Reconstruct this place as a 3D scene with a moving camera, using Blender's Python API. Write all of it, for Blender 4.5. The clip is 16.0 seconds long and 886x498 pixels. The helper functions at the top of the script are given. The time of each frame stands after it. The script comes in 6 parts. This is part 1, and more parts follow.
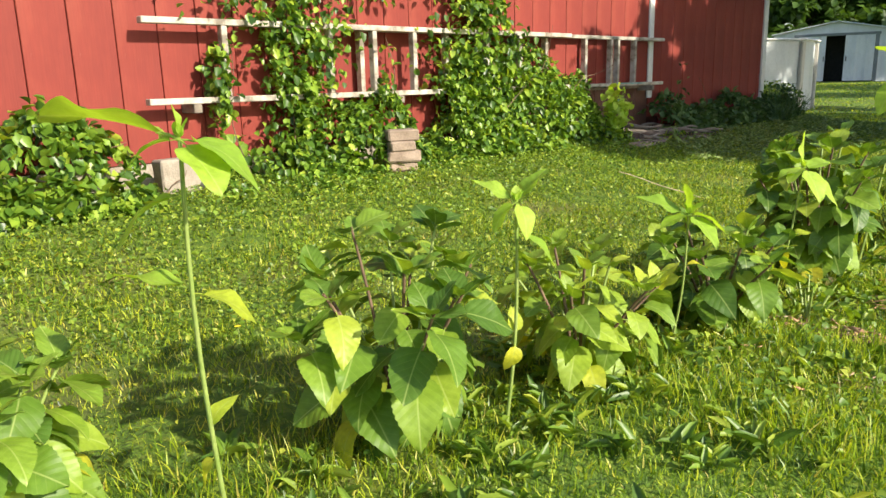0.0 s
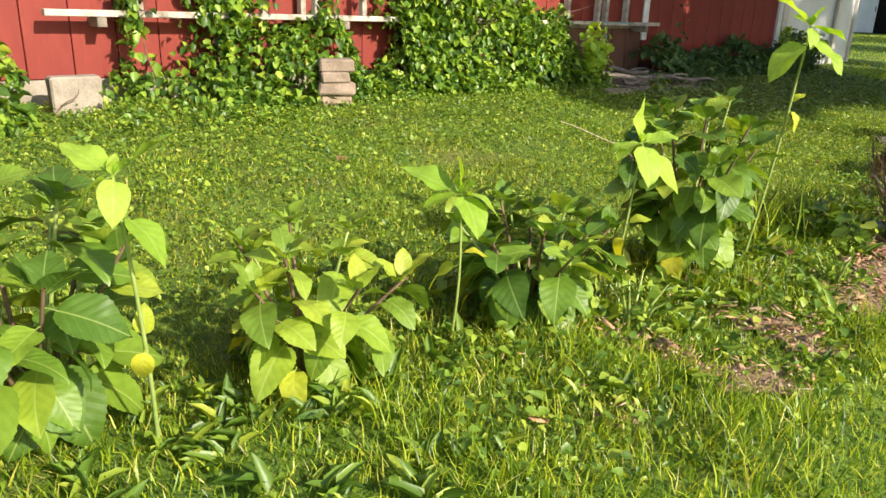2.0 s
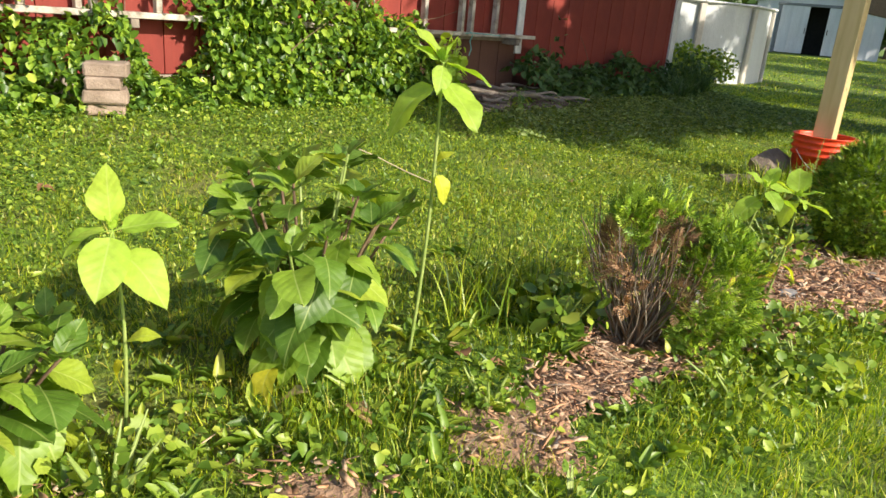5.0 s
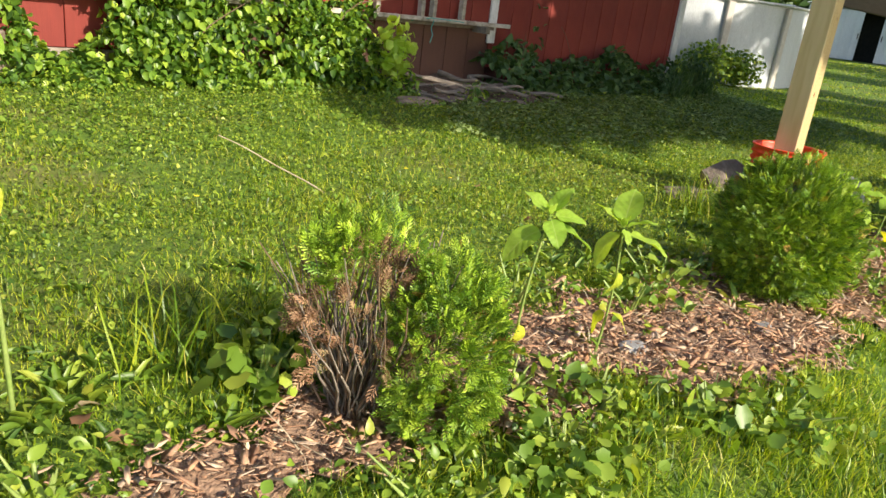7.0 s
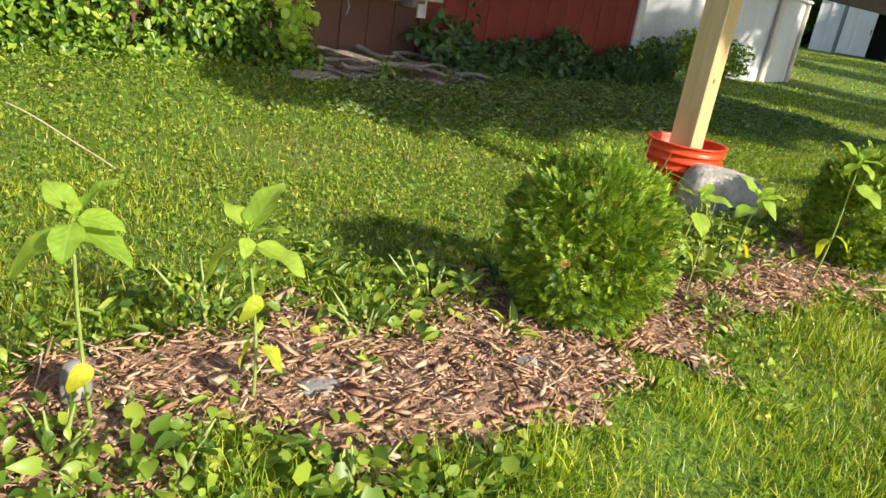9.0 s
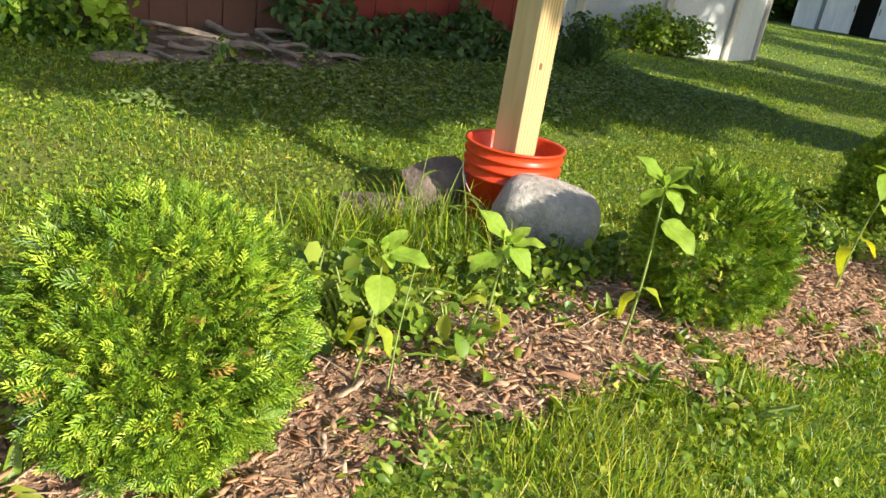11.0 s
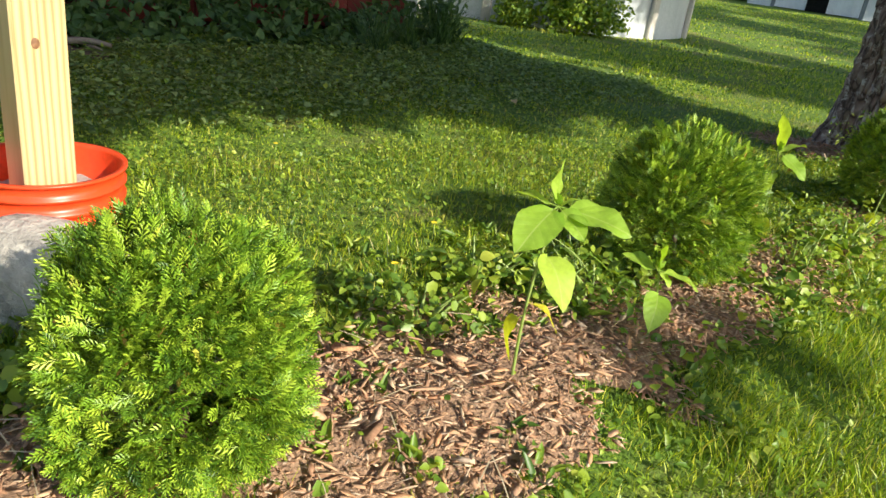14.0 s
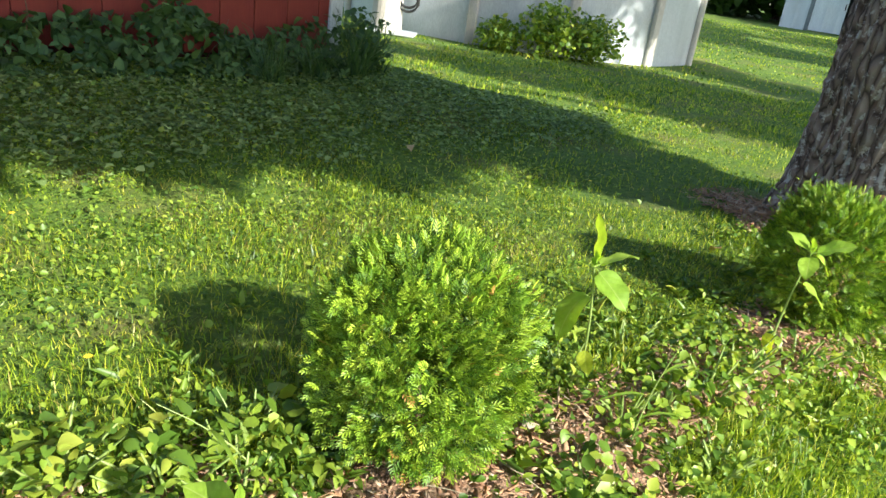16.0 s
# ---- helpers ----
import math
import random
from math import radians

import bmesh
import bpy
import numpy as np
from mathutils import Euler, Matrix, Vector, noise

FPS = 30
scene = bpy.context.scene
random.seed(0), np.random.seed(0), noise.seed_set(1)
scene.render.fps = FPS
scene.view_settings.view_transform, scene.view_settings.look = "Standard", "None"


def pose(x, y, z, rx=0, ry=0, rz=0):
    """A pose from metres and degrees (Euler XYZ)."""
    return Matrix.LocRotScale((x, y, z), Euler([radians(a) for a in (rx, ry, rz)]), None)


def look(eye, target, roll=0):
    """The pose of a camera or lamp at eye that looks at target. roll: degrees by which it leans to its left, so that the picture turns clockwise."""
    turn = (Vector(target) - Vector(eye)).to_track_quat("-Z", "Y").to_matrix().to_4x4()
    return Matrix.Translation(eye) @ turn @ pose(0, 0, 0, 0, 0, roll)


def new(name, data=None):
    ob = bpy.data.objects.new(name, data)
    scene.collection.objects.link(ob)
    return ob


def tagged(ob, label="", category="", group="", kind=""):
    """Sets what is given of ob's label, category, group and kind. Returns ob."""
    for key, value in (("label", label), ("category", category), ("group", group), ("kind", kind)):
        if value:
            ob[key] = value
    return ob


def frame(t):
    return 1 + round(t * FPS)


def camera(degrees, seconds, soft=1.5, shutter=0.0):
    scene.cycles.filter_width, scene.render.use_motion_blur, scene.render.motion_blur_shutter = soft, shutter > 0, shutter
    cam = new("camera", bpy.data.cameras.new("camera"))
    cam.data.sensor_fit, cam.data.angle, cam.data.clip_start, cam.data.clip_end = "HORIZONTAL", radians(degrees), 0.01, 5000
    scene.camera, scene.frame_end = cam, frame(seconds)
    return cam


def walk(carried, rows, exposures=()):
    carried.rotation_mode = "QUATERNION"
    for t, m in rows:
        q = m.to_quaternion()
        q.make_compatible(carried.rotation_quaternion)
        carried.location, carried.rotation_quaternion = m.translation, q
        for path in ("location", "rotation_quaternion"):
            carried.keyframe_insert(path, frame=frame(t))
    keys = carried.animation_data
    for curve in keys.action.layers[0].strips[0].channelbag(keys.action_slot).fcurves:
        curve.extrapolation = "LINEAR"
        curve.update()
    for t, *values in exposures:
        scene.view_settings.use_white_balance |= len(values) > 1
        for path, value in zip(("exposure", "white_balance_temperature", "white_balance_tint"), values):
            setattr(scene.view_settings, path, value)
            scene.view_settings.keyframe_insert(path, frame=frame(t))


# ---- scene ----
cam = camera(62.7, 16.0)
PATH = [
    (0, (0.148, 0.226, 0.814), (0.105, 2.175, 0.366), -1.5),
    (0.5, (0.299, 0.272, 0.859), (0.231, 2.212, 0.377), -0.1),
    (1, (0.481, 0.396, 0.848), (0.388, 2.32, 0.307), 1.0),
    (1.5, (0.657, 0.501, 0.842), (0.543, 2.408, 0.248), 1.7),
    (2, (0.882, 0.632, 0.84), (0.767, 2.527, 0.209), 2.0),
    (2.5, (1.075, 0.779, 0.829), (0.99, 2.668, 0.179), 2.3),
    (3, (1.274, 0.964, 0.823), (1.236, 2.853, 0.167), 2.7),
    (3.5, (1.421, 1.094, 0.853), (1.431, 2.987, 0.206), 3.3),
    (4, (1.623, 1.199, 0.883), (1.661, 3.097, 0.254), 4.1),
    (4.2, (1.697, 1.229, 0.896), (1.743, 3.13, 0.275), 4.5),
    (6.3, (2.323, 1.782, 0.953), (2.282, 3.68, 0.326), 6.4),
    (6.5, (2.457, 1.851, 0.921), (2.405, 3.748, 0.289), 6.8),
    (7, (2.742, 1.984, 0.938), (2.658, 3.873, 0.288), 7.0),
    (7.5, (2.992, 2.194, 0.937), (2.904, 4.079, 0.275), 7.9),
    (8, (3.151, 2.313, 0.968), (3.065, 4.195, 0.297), 8.5),
    (8.5, (3.335, 2.413, 0.962), (3.24, 4.29, 0.278), 8.9),
    (9, (3.58, 2.565, 0.942), (3.474, 4.438, 0.249), 9.0),
    (9.2, (3.666, 2.62, 0.946), (3.558, 4.493, 0.251), 9.1),
    (11.3, (4.552, 3.652, 0.998), (4.485, 5.507, 0.254), 9.0),
    (11.5, (4.614, 3.713, 0.998), (4.553, 5.569, 0.256), 9.0),
    (12, (4.813, 3.929, 1.01), (4.754, 5.784, 0.266), 9.0),
    (12.5, (5.059, 4.144, 1.044), (5.006, 6.002, 0.306), 8.8),
    (13, (5.3, 4.318, 1.032), (5.257, 6.177, 0.296), 8.7),
    (13.5, (5.509, 4.485, 1.054), (5.481, 6.34, 0.308), 8.3),
    (14, (5.688, 4.684, 1.003), (5.665, 6.531, 0.237), 7.9),
    (14.5, (5.899, 4.868, 1.024), (5.87, 6.711, 0.248), 7.5),
    (15, (6.179, 5.122, 1.075), (6.139, 6.967, 0.303), 7.7),
    (15.5, (6.409, 5.367, 1.112), (6.34, 7.217, 0.357), 8.5),
    (16, (6.595, 5.67, 1.135), (6.473, 7.525, 0.398), 8.3),
]
EXPOSURE = 0.74
walk(cam, [(t, look(eye, target, roll)) for t, eye, target, roll in PATH], [
    (0.0, EXPOSURE, 6750, 10), (3.0, EXPOSURE - 0.03, 6850, 12), (7.0, EXPOSURE - 0.05, 6750, 12), (9.0, EXPOSURE - 0.05, 6750, 12),
    (12.0, EXPOSURE - 0.02, 6650, 11), (13.0, EXPOSURE - 0.02, 6600, 10), (14.0, EXPOSURE, 6600, 8), (15.0, EXPOSURE + 0.14, 6150, 5), (15.5, EXPOSURE + 0.22, 6050, 5), (16.0, EXPOSURE + 0.4, 6150, 7)])

# ---- sky and sun ----
SUN_AZ = Vector((0.79, -0.61))
SUN_EL = radians(29.5)
sky_world = bpy.data.worlds.new("sky")
scene.world = sky_world
sky_world.use_nodes = True
wn = sky_world.node_tree.nodes
sky = wn.new("ShaderNodeTexSky")
sky.sky_type = "NISHITA"
sky.sun_disc = False
sky.sun_elevation = SUN_EL
sky.sun_rotation = math.atan2(SUN_AZ.x, SUN_AZ.y)
wn["Background"].inputs["Strength"].default_value = 0.135
sky_world.node_tree.links.new(sky.outputs[0], wn["Background"].inputs["Color"])
sun_data = bpy.data.lights.new("sun", "SUN")
sun_data.energy, sun_data.angle, sun_data.color = 4.8, radians(0.8), (1.0, 0.93, 0.80)
sun = new("sun", sun_data)
sun.matrix_world = look(Vector((SUN_AZ.x * math.cos(SUN_EL), SUN_AZ.y * math.cos(SUN_EL), math.sin(SUN_EL))) * 60, (0, 0, 0))


# ---- materials ----
class Mat:
    """A node material with small helpers to wire it."""

    def __init__(self, name, rough=0.6, metal=0.0):
        self.m = bpy.data.materials.new(name)
        self.m.use_nodes = True
        self.t = self.m.node_tree
        self.b = self.t.nodes["Principled BSDF"]
        self.b.inputs["Roughness"].default_value = rough
        self.b.inputs["Metallic"].default_value = metal

    def node(self, kind, **kw):
        n = self.t.nodes.new(kind)
        for k, v in kw.items():
            n.inputs[k].default_value = v
        return n

    def link(self, a, b):
        self.t.links.new(a, b)

    def coords(self, scale=(1, 1, 1), kind="Object"):
        tc = self.node("ShaderNodeTexCoord")
        mp = self.node("ShaderNodeMapping")
        mp.inputs["Scale"].default_value = scale
        self.link(tc.outputs[kind], mp.inputs["Vector"])
        return mp.outputs[0]

    def noise(self, vec, scale, detail=4.0, rough=0.6):
        n = self.node("ShaderNodeTexNoise", Scale=scale, Detail=detail, Roughness=rough)
        self.link(vec, n.inputs["Vector"])
        return n.outputs["Fac"]

    def ramp(self, fac, stops):
        r = self.node("ShaderNodeValToRGB")
        e = r.color_ramp.elements
        while len(e) < len(stops):
            e.new(0.5)
        for el, (p, c) in zip(e, stops):
            el.position, el.color = p, (*c, 1)
        self.link(fac, r.inputs[0])
        return r.outputs[0]

    def mix(self, fac, a, b, mode="MIX"):
        n = self.t.nodes.new("ShaderNodeMix")
        n.data_type, n.blend_type = "RGBA", mode
        for sock, v in ((n.inputs[0], fac), (n.inputs[6], a), (n.inputs[7], b)):
            if isinstance(v, (int, float)):
                sock.default_value = v
            elif isinstance(v, tuple):
                sock.default_value = (*v, 1)
            else:
                self.link(v, sock)
        return n.outputs[2]

    def color(self, c):
        if isinstance(c, tuple):
            self.b.inputs["Base Color"].default_value = (*c, 1)
        else:
            self.link(c, self.b.inputs["Base Color"])

    def bump(self, height, strength=0.4, distance=0.01):
        n = self.node("ShaderNodeBump", Strength=strength, Distance=distance)
        self.link(height, n.inputs["Height"])
        self.link(n.outputs[0], self.b.inputs["Normal"])

    def math(self, op, a, b=None):
        n = self.t.nodes.new("ShaderNodeMath")
        n.operation = op
        for sock, v in zip(n.inputs, (a, b)):
            if isinstance(v, (int, float)):
                sock.default_value = v
            elif v is not None:
                self.link(v, sock)
        return n.outputs[0]

    def random(self, island=False):
        if island:
            return self.node("ShaderNodeNewGeometry").outputs["Random Per Island"]
        return self.node("ShaderNodeObjectInfo").outputs["Random"]

    def translucent(self, colour, amount):
        tr = self.node("ShaderNodeBsdfTranslucent")
        if isinstance(colour, tuple):
            tr.inputs["Color"].default_value = (*colour, 1)
        else:
            self.link(colour, tr.inputs["Color"])
        ms = self.node("ShaderNodeMixShader")
        ms.inputs[0].default_value = amount
        self.link(self.b.outputs[0], ms.inputs[1])
        self.link(tr.outputs[0], ms.inputs[2])
        self.link(ms.outputs[0], self.t.nodes["Material Output"].inputs["Surface"])


def leafy(name, stops, rough=0.5, trans=0.35, island=True, veins=0.0, spot=None, tone=8.0):
    """Leaf material: colour varies from leaf to leaf and blotchily within a leaf."""
    m = Mat(name, rough)
    c = m.ramp(m.random(island), stops)
    vec = m.coords()
    c = m.mix(0.5, c, m.ramp(m.noise(vec, tone, 3), [(0.3, (0.62, 0.66, 0.5)), (0.7, (1.15, 1.12, 1.1))]), "MULTIPLY")
    if veins:
        # a midrib and side veins that run out and forward from it
        sep = m.node("ShaderNodeSeparateXYZ")
        m.link(vec, sep.inputs[0])
        ax = m.math("ABSOLUTE", sep.outputs[0])
        side = m.math("FRACT", m.math("MULTIPLY", m.math("SUBTRACT", sep.outputs[1], m.math("MULTIPLY", ax, 0.85)), veins))
        side = m.math("ABSOLUTE", m.math("SUBTRACT", side, 0.5))
        line = m.ramp(side, [(0.0, (1, 1, 1)), (0.07, (0, 0, 0))])
        rib = m.ramp(ax, [(0.006, (1, 1, 1)), (0.014, (0, 0, 0))])
        c = m.mix(m.mix(0.22, (0, 0, 0), line), c, m.mix(0.4, c, (0.55, 0.62, 0.25)))
        c = m.mix(m.mix(0.4, (0, 0, 0), rib), c, (0.50, 0.58, 0.20))
        m.bump(m.math("MINIMUM", side, m.math("MULTIPLY", ax, 8.0)), 0.16, 0.01)
    if spot:
        c = m.mix(m.ramp(m.noise(vec, 40, 2), [(0.66, (0, 0, 0)), (0.72, (1, 1, 1))]), c, spot)
    m.color(c)
    m.b.inputs["Specular IOR Level"].default_value = 0.5
    m.translucent(m.mix(1.0, c, (1.5, 1.45, 0.5), "MULTIPLY"), trans)
    return m.m


def plain(name, stops, rough=0.7, scale=6.0, stretch=(1, 1, 1), bump=0.3, dist=0.01, metal=0.0, fine=60.0, rnd=0.0, island=False, kind="Object"):
    """A surface coloured by noise at two scales, with bump and, on request, a tone of its own for each piece."""
    m = Mat(name, rough, metal)
    vec = m.coords(stretch, kind)
    a, f = m.noise(vec, scale, 5), m.noise(vec, fine, 4)
    c = m.ramp(a, stops)
    c = m.mix(0.35, c, m.ramp(f, [(0.3, (0.6, 0.6, 0.6)), (0.7, (1.3, 1.3, 1.3))]), "MULTIPLY")
    if rnd:
        c = m.mix(rnd, c, m.ramp(m.random(island), [(0.0, (0.55, 0.52, 0.5)), (0.5, (1, 1, 1)), (1.0, (1.35, 1.3, 1.22))]), "MULTIPLY")
    m.color(c)
    m.bump(f, bump, dist)
    return m.m


grass_mat = leafy("grass", [(0.0, (0.035, 0.09, 0.008)), (0.35, (0.165, 0.29, 0.016)), (0.7, (0.39, 0.50, 0.03)), (0.92, (0.61, 0.62, 0.06)), (1.0, (0.60, 0.50, 0.18))], 0.4, 0.38, tone=1.3)
clover_mat = leafy("broad_weed_leaf", [(0.0, (0.07, 0.15, 0.02)), (0.5, (0.19, 0.31, 0.034)), (0.9, (0.36, 0.46, 0.055)), (1.0, (0.44, 0.48, 0.07))], 0.42, 0.3, tone=2.0)
ivy_mat = leafy("ground_ivy_leaf", [(0.0, (0.10, 0.17, 0.05)), (0.5, (0.22, 0.32, 0.10)), (1.0, (0.36, 0.45, 0.17))], 0.6, 0.3, tone=2.0)
vine_mat = leafy("vine_leaf", [(0.0, (0.03, 0.08, 0.014)), (0.5, (0.135, 0.26, 0.03)), (0.9, (0.30, 0.44, 0.048)), (1.0, (0.42, 0.52, 0.06))], 0.38, 0.3)
# Dark copy of the vine leaf, with barn-foot shade put into its colour.
shade_vine_mat = leafy("shade_dark_leaf", [(0.0, (0.04, 0.09, 0.025)), (0.6, (0.08, 0.16, 0.04)), (1.0, (0.12, 0.2, 0.05))], 0.6, 0.2)
bush_mat = leafy("bush_leaf", [(0.0, (0.075, 0.16, 0.02)), (0.5, (0.15, 0.27, 0.028)), (0.85, (0.26, 0.39, 0.04)), (1.0, (0.38, 0.46, 0.05))], 0.48, 0.3, False, 8.0)
pale_bush_mat = leafy("yellowing_bush_leaf", [(0.0, (0.17, 0.28, 0.03)), (0.5, (0.27, 0.40, 0.04)), (0.85, (0.34, 0.45, 0.05)), (1.0, (0.44, 0.50, 0.05))], 0.5, 0.32, False, 8.0)
sun_leaf_mat = leafy("sunflower_leaf", [(0.0, (0.28, 0.46, 0.045)), (0.6, (0.36, 0.53, 0.06)), (1.0, (0.44, 0.60, 0.08))], 0.6, 0.42, False, 7.0)
old_leaf_mat = leafy("yellowed_leaf", [(0.0, (0.42, 0.53, 0.045)), (0.6, (0.55, 0.59, 0.05)), (1.0, (0.66, 0.60, 0.05))], 0.55, 0.4, False, 7.0)
stem_mat = plain("green_stem", [(0.3, (0.20, 0.30, 0.06)), (0.7, (0.32, 0.38, 0.12))], 0.5, 12, bump=0.2, dist=0.002)
brown_stem_mat = plain("brown_stem", [(0.3, (0.10, 0.06, 0.035)), (0.7, (0.22, 0.14, 0.085))], 0.8, 20, bump=0.3, dist=0.003)
thuja_mat = leafy("arborvitae_foliage", [(0.0, (0.05, 0.12, 0.014)), (0.4, (0.18, 0.33, 0.024)), (0.8, (0.36, 0.51, 0.042)), (0.985, (0.52, 0.66, 0.07)), (0.993, (0.45, 0.24, 0.07))], 0.42, 0.14)
dry_thuja_mat = leafy("dead_arborvitae_twigs", [(0.0, (0.16, 0.09, 0.05)), (0.6, (0.36, 0.20, 0.11)), (0.85, (0.50, 0.32, 0.19)), (1.0, (0.22, 0.28, 0.06))], 0.8, 0.15)
crown_mat = leafy("tree_leaf", [(0.0, (0.04, 0.09, 0.015)), (1.0, (0.10, 0.19, 0.03))], 0.5, 0.3)
flower_mat = plain("yellow_petals", [(0.3, (0.75, 0.55, 0.02)), (0.7, (0.9, 0.72, 0.04))], 0.6, 40, bump=0.1)
bark_mat = Mat("tree_bark", 0.9)
_v = bark_mat.coords((1, 1, 0.34))
_vor = bark_mat.node("ShaderNodeTexVoronoi", Scale=20.0)
_vor.feature = "DISTANCE_TO_EDGE"
bark_mat.link(bark_mat.mix(0.2, _v, bark_mat.node("ShaderNodeTexNoise", Scale=5.0).outputs["Color"]), _vor.inputs["Vector"])
_c = bark_mat.ramp(_vor.outputs["Distance"], [(0.0, (0.05, 0.035, 0.03)), (0.1, (0.20, 0.15, 0.125)), (0.4, (0.40, 0.335, 0.29))])
_c = bark_mat.mix(bark_mat.ramp(bark_mat.noise(bark_mat.coords(), 16.0, 8, 0.75), [(0.54, (0, 0, 0)), (0.6, (0.85, 0.85, 0.85))]), _c, (0.58, 0.57, 0.54))
bark_mat.color(_c)
bark_mat.bump(_vor.outputs["Distance"], 0.9, 0.05)
bark_mat = bark_mat.m

# lawn soil: green thatch with thin brown patches
soil = Mat("lawn_soil", 0.95)
_v = soil.coords()
_c = soil.ramp(soil.noise(_v, 22, 6, 0.7), [(0.25, (0.045, 0.09, 0.008)), (0.5, (0.11, 0.20, 0.014)), (0.72, (0.27, 0.34, 0.035))])
_c = soil.mix(soil.ramp(soil.noise(_v, 1.1, 4), [(0.5, (0, 0, 0)), (0.72, (0.65, 0.65, 0.65))]), _c, (0.27, 0.20, 0.08))
_c = soil.mix(0.5, _c, soil.ramp(soil.noise(_v, 0.35, 3), [(0.3, (0.7, 0.75, 0.6)), (0.7, (1.15, 1.1, 1.0))]), "MULTIPLY")
soil.color(_c)
soil.bump(soil.noise(_v, 60, 4), 0.8, 0.03)
soil_mat = soil.m
mulch_mat = plain("mulch_soil", [(0.3, (0.20, 0.12, 0.075)), (0.7, (0.46, 0.29, 0.18))], 0.95, 30, bump=0.9, dist=0.02)
chip_m = Mat("wood_chip", 0.8)
_v = chip_m.coords((60, 9, 60))
_c = chip_m.ramp(chip_m.node("ShaderNodeObjectInfo").outputs["Random"], [(0.0, (0.20, 0.11, 0.065)), (0.18, (0.36, 0.20, 0.12)), (0.4, (0.50, 0.31, 0.19)), (0.55, (0.57, 0.30, 0.16)), (0.72, (0.60, 0.40, 0.25)), (0.84, (0.45, 0.35, 0.27)), (0.95, (0.68, 0.50, 0.33)), (1.0, (0.42, 0.25, 0.16))])
chip_m.color(chip_m.mix(0.5, _c, chip_m.ramp(chip_m.noise(_v, 6, 4), [(0.3, (0.55, 0.5, 0.48)), (0.7, (1.2, 1.2, 1.15))]), "MULTIPLY"))
chip_m.bump(chip_m.noise(_v, 6, 4), 0.5, 0.004)
chip_m.b.inputs["Specular IOR Level"].default_value = 0.2
chip_mat = chip_m.m
chip_m = Mat("wood_chips_bulk", 0.8)
_v = chip_m.coords()
_c = chip_m.ramp(chip_m.random(True), [(0.0, (0.20, 0.11, 0.065)), (0.18, (0.36, 0.20, 0.12)), (0.4, (0.50, 0.31, 0.19)), (0.55, (0.57, 0.30, 0.16)), (0.72, (0.60, 0.40, 0.25)), (0.84, (0.45, 0.35, 0.27)), (0.95, (0.68, 0.50, 0.33)), (1.0, (0.42, 0.25, 0.16))])
chip_m.color(chip_m.mix(0.5, _c, chip_m.ramp(chip_m.noise(_v, 90, 3), [(0.3, (0.6, 0.55, 0.52)), (0.7, (1.2, 1.2, 1.15))]), "MULTIPLY"))
chip_m.b.inputs["Specular IOR Level"].default_value = 0.2
chips_mat = chip_m.m


def painted_boards(name, stops, worn):
    """Weathered paint on rough-sawn plywood: vertical grain, faded blotches."""
    m = Mat(name, 0.75)
    g = m.noise(m.coords((30, 30, 1.2)), 4, 5)
    b = m.noise(m.coords((1, 1, 0.6)), 2.2, 5)
    c = m.ramp(b, stops)
    c = m.mix(0.3, c, m.ramp(g, [(0.3, (0.7, 0.65, 0.62)), (0.7, (1.15, 1.12, 1.1))]), "MULTIPLY")
    c = m.mix(m.ramp(m.noise(m.coords((3, 3, 1)), 5, 6, 0.75), [(0.64, (0, 0, 0)), (0.8, (0.6, 0.6, 0.6))]), c, worn)
    c = m.mix(0.25, c, m.ramp(m.random(), [(0.0, (0.78, 0.76, 0.75)), (1.0, (1.15, 1.12, 1.1))]), "MULTIPLY")
    m.color(c)
    m.bump(g, 0.35, 0.004)
    return m.m


red_mat = painted_boards("faded_red_paint", [(0.3, (0.185, 0.021, 0.015)), (0.55, (0.225, 0.030, 0.019)), (0.75, (0.27, 0.052, 0.031))], (0.32, 0.13, 0.10))
# Brown boards, base colour set darker for the shade below the ladder.
skirt_mat = painted_boards("bare_brown_boards", [(0.3, (0.09, 0.038, 0.026)), (0.7, (0.15, 0.07, 0.045))], (0.22, 0.15, 0.11))
groove_mat = plain("dark_groove", [(0.3, (0.05, 0.012, 0.01)), (0.7, (0.10, 0.02, 0.018))], 0.9)
white_mat = plain("white_paint", [(0.35, (0.62, 0.62, 0.60)), (0.6, (0.80, 0.80, 0.78))], 0.55, 5, (1, 1, 0.4), 0.2, 0.003)
worn_white_mat = plain("flaking_white_paint", [(0.36, (0.20, 0.165, 0.125)), (0.5, (0.42, 0.375, 0.31)), (0.7, (0.58, 0.54, 0.47))], 0.7, 9, (1, 1, 1), 0.5, 0.004)
pool_mat = plain("pool_wall_steel", [(0.3, (0.50, 0.53, 0.54)), (0.7, (0.64, 0.67, 0.68))], 0.45, 1.5, (1, 1, 0.3), 0.08, 0.004)
pool_col_mat = plain("pool_column_beige", [(0.3, (0.50, 0.46, 0.40)), (0.7, (0.62, 0.58, 0.52))], 0.5, 3, (1, 1, 0.3), 0.1, 0.004)
shed_mat = plain("shed_white_metal", [(0.3, (0.52, 0.55, 0.59)), (0.7, (0.66, 0.69, 0.72))], 0.5, 2, (1, 1, 0.3), 0.1, 0.004)
shed_trim_mat = plain("shed_grey_trim", [(0.3, (0.13, 0.15, 0.17)), (0.7, (0.2, 0.22, 0.24))], 0.5, 3)
dark_mat = plain("dark_inside", [(0.3, (0.02, 0.02, 0.02)), (0.7, (0.04, 0.035, 0.03))], 0.9)
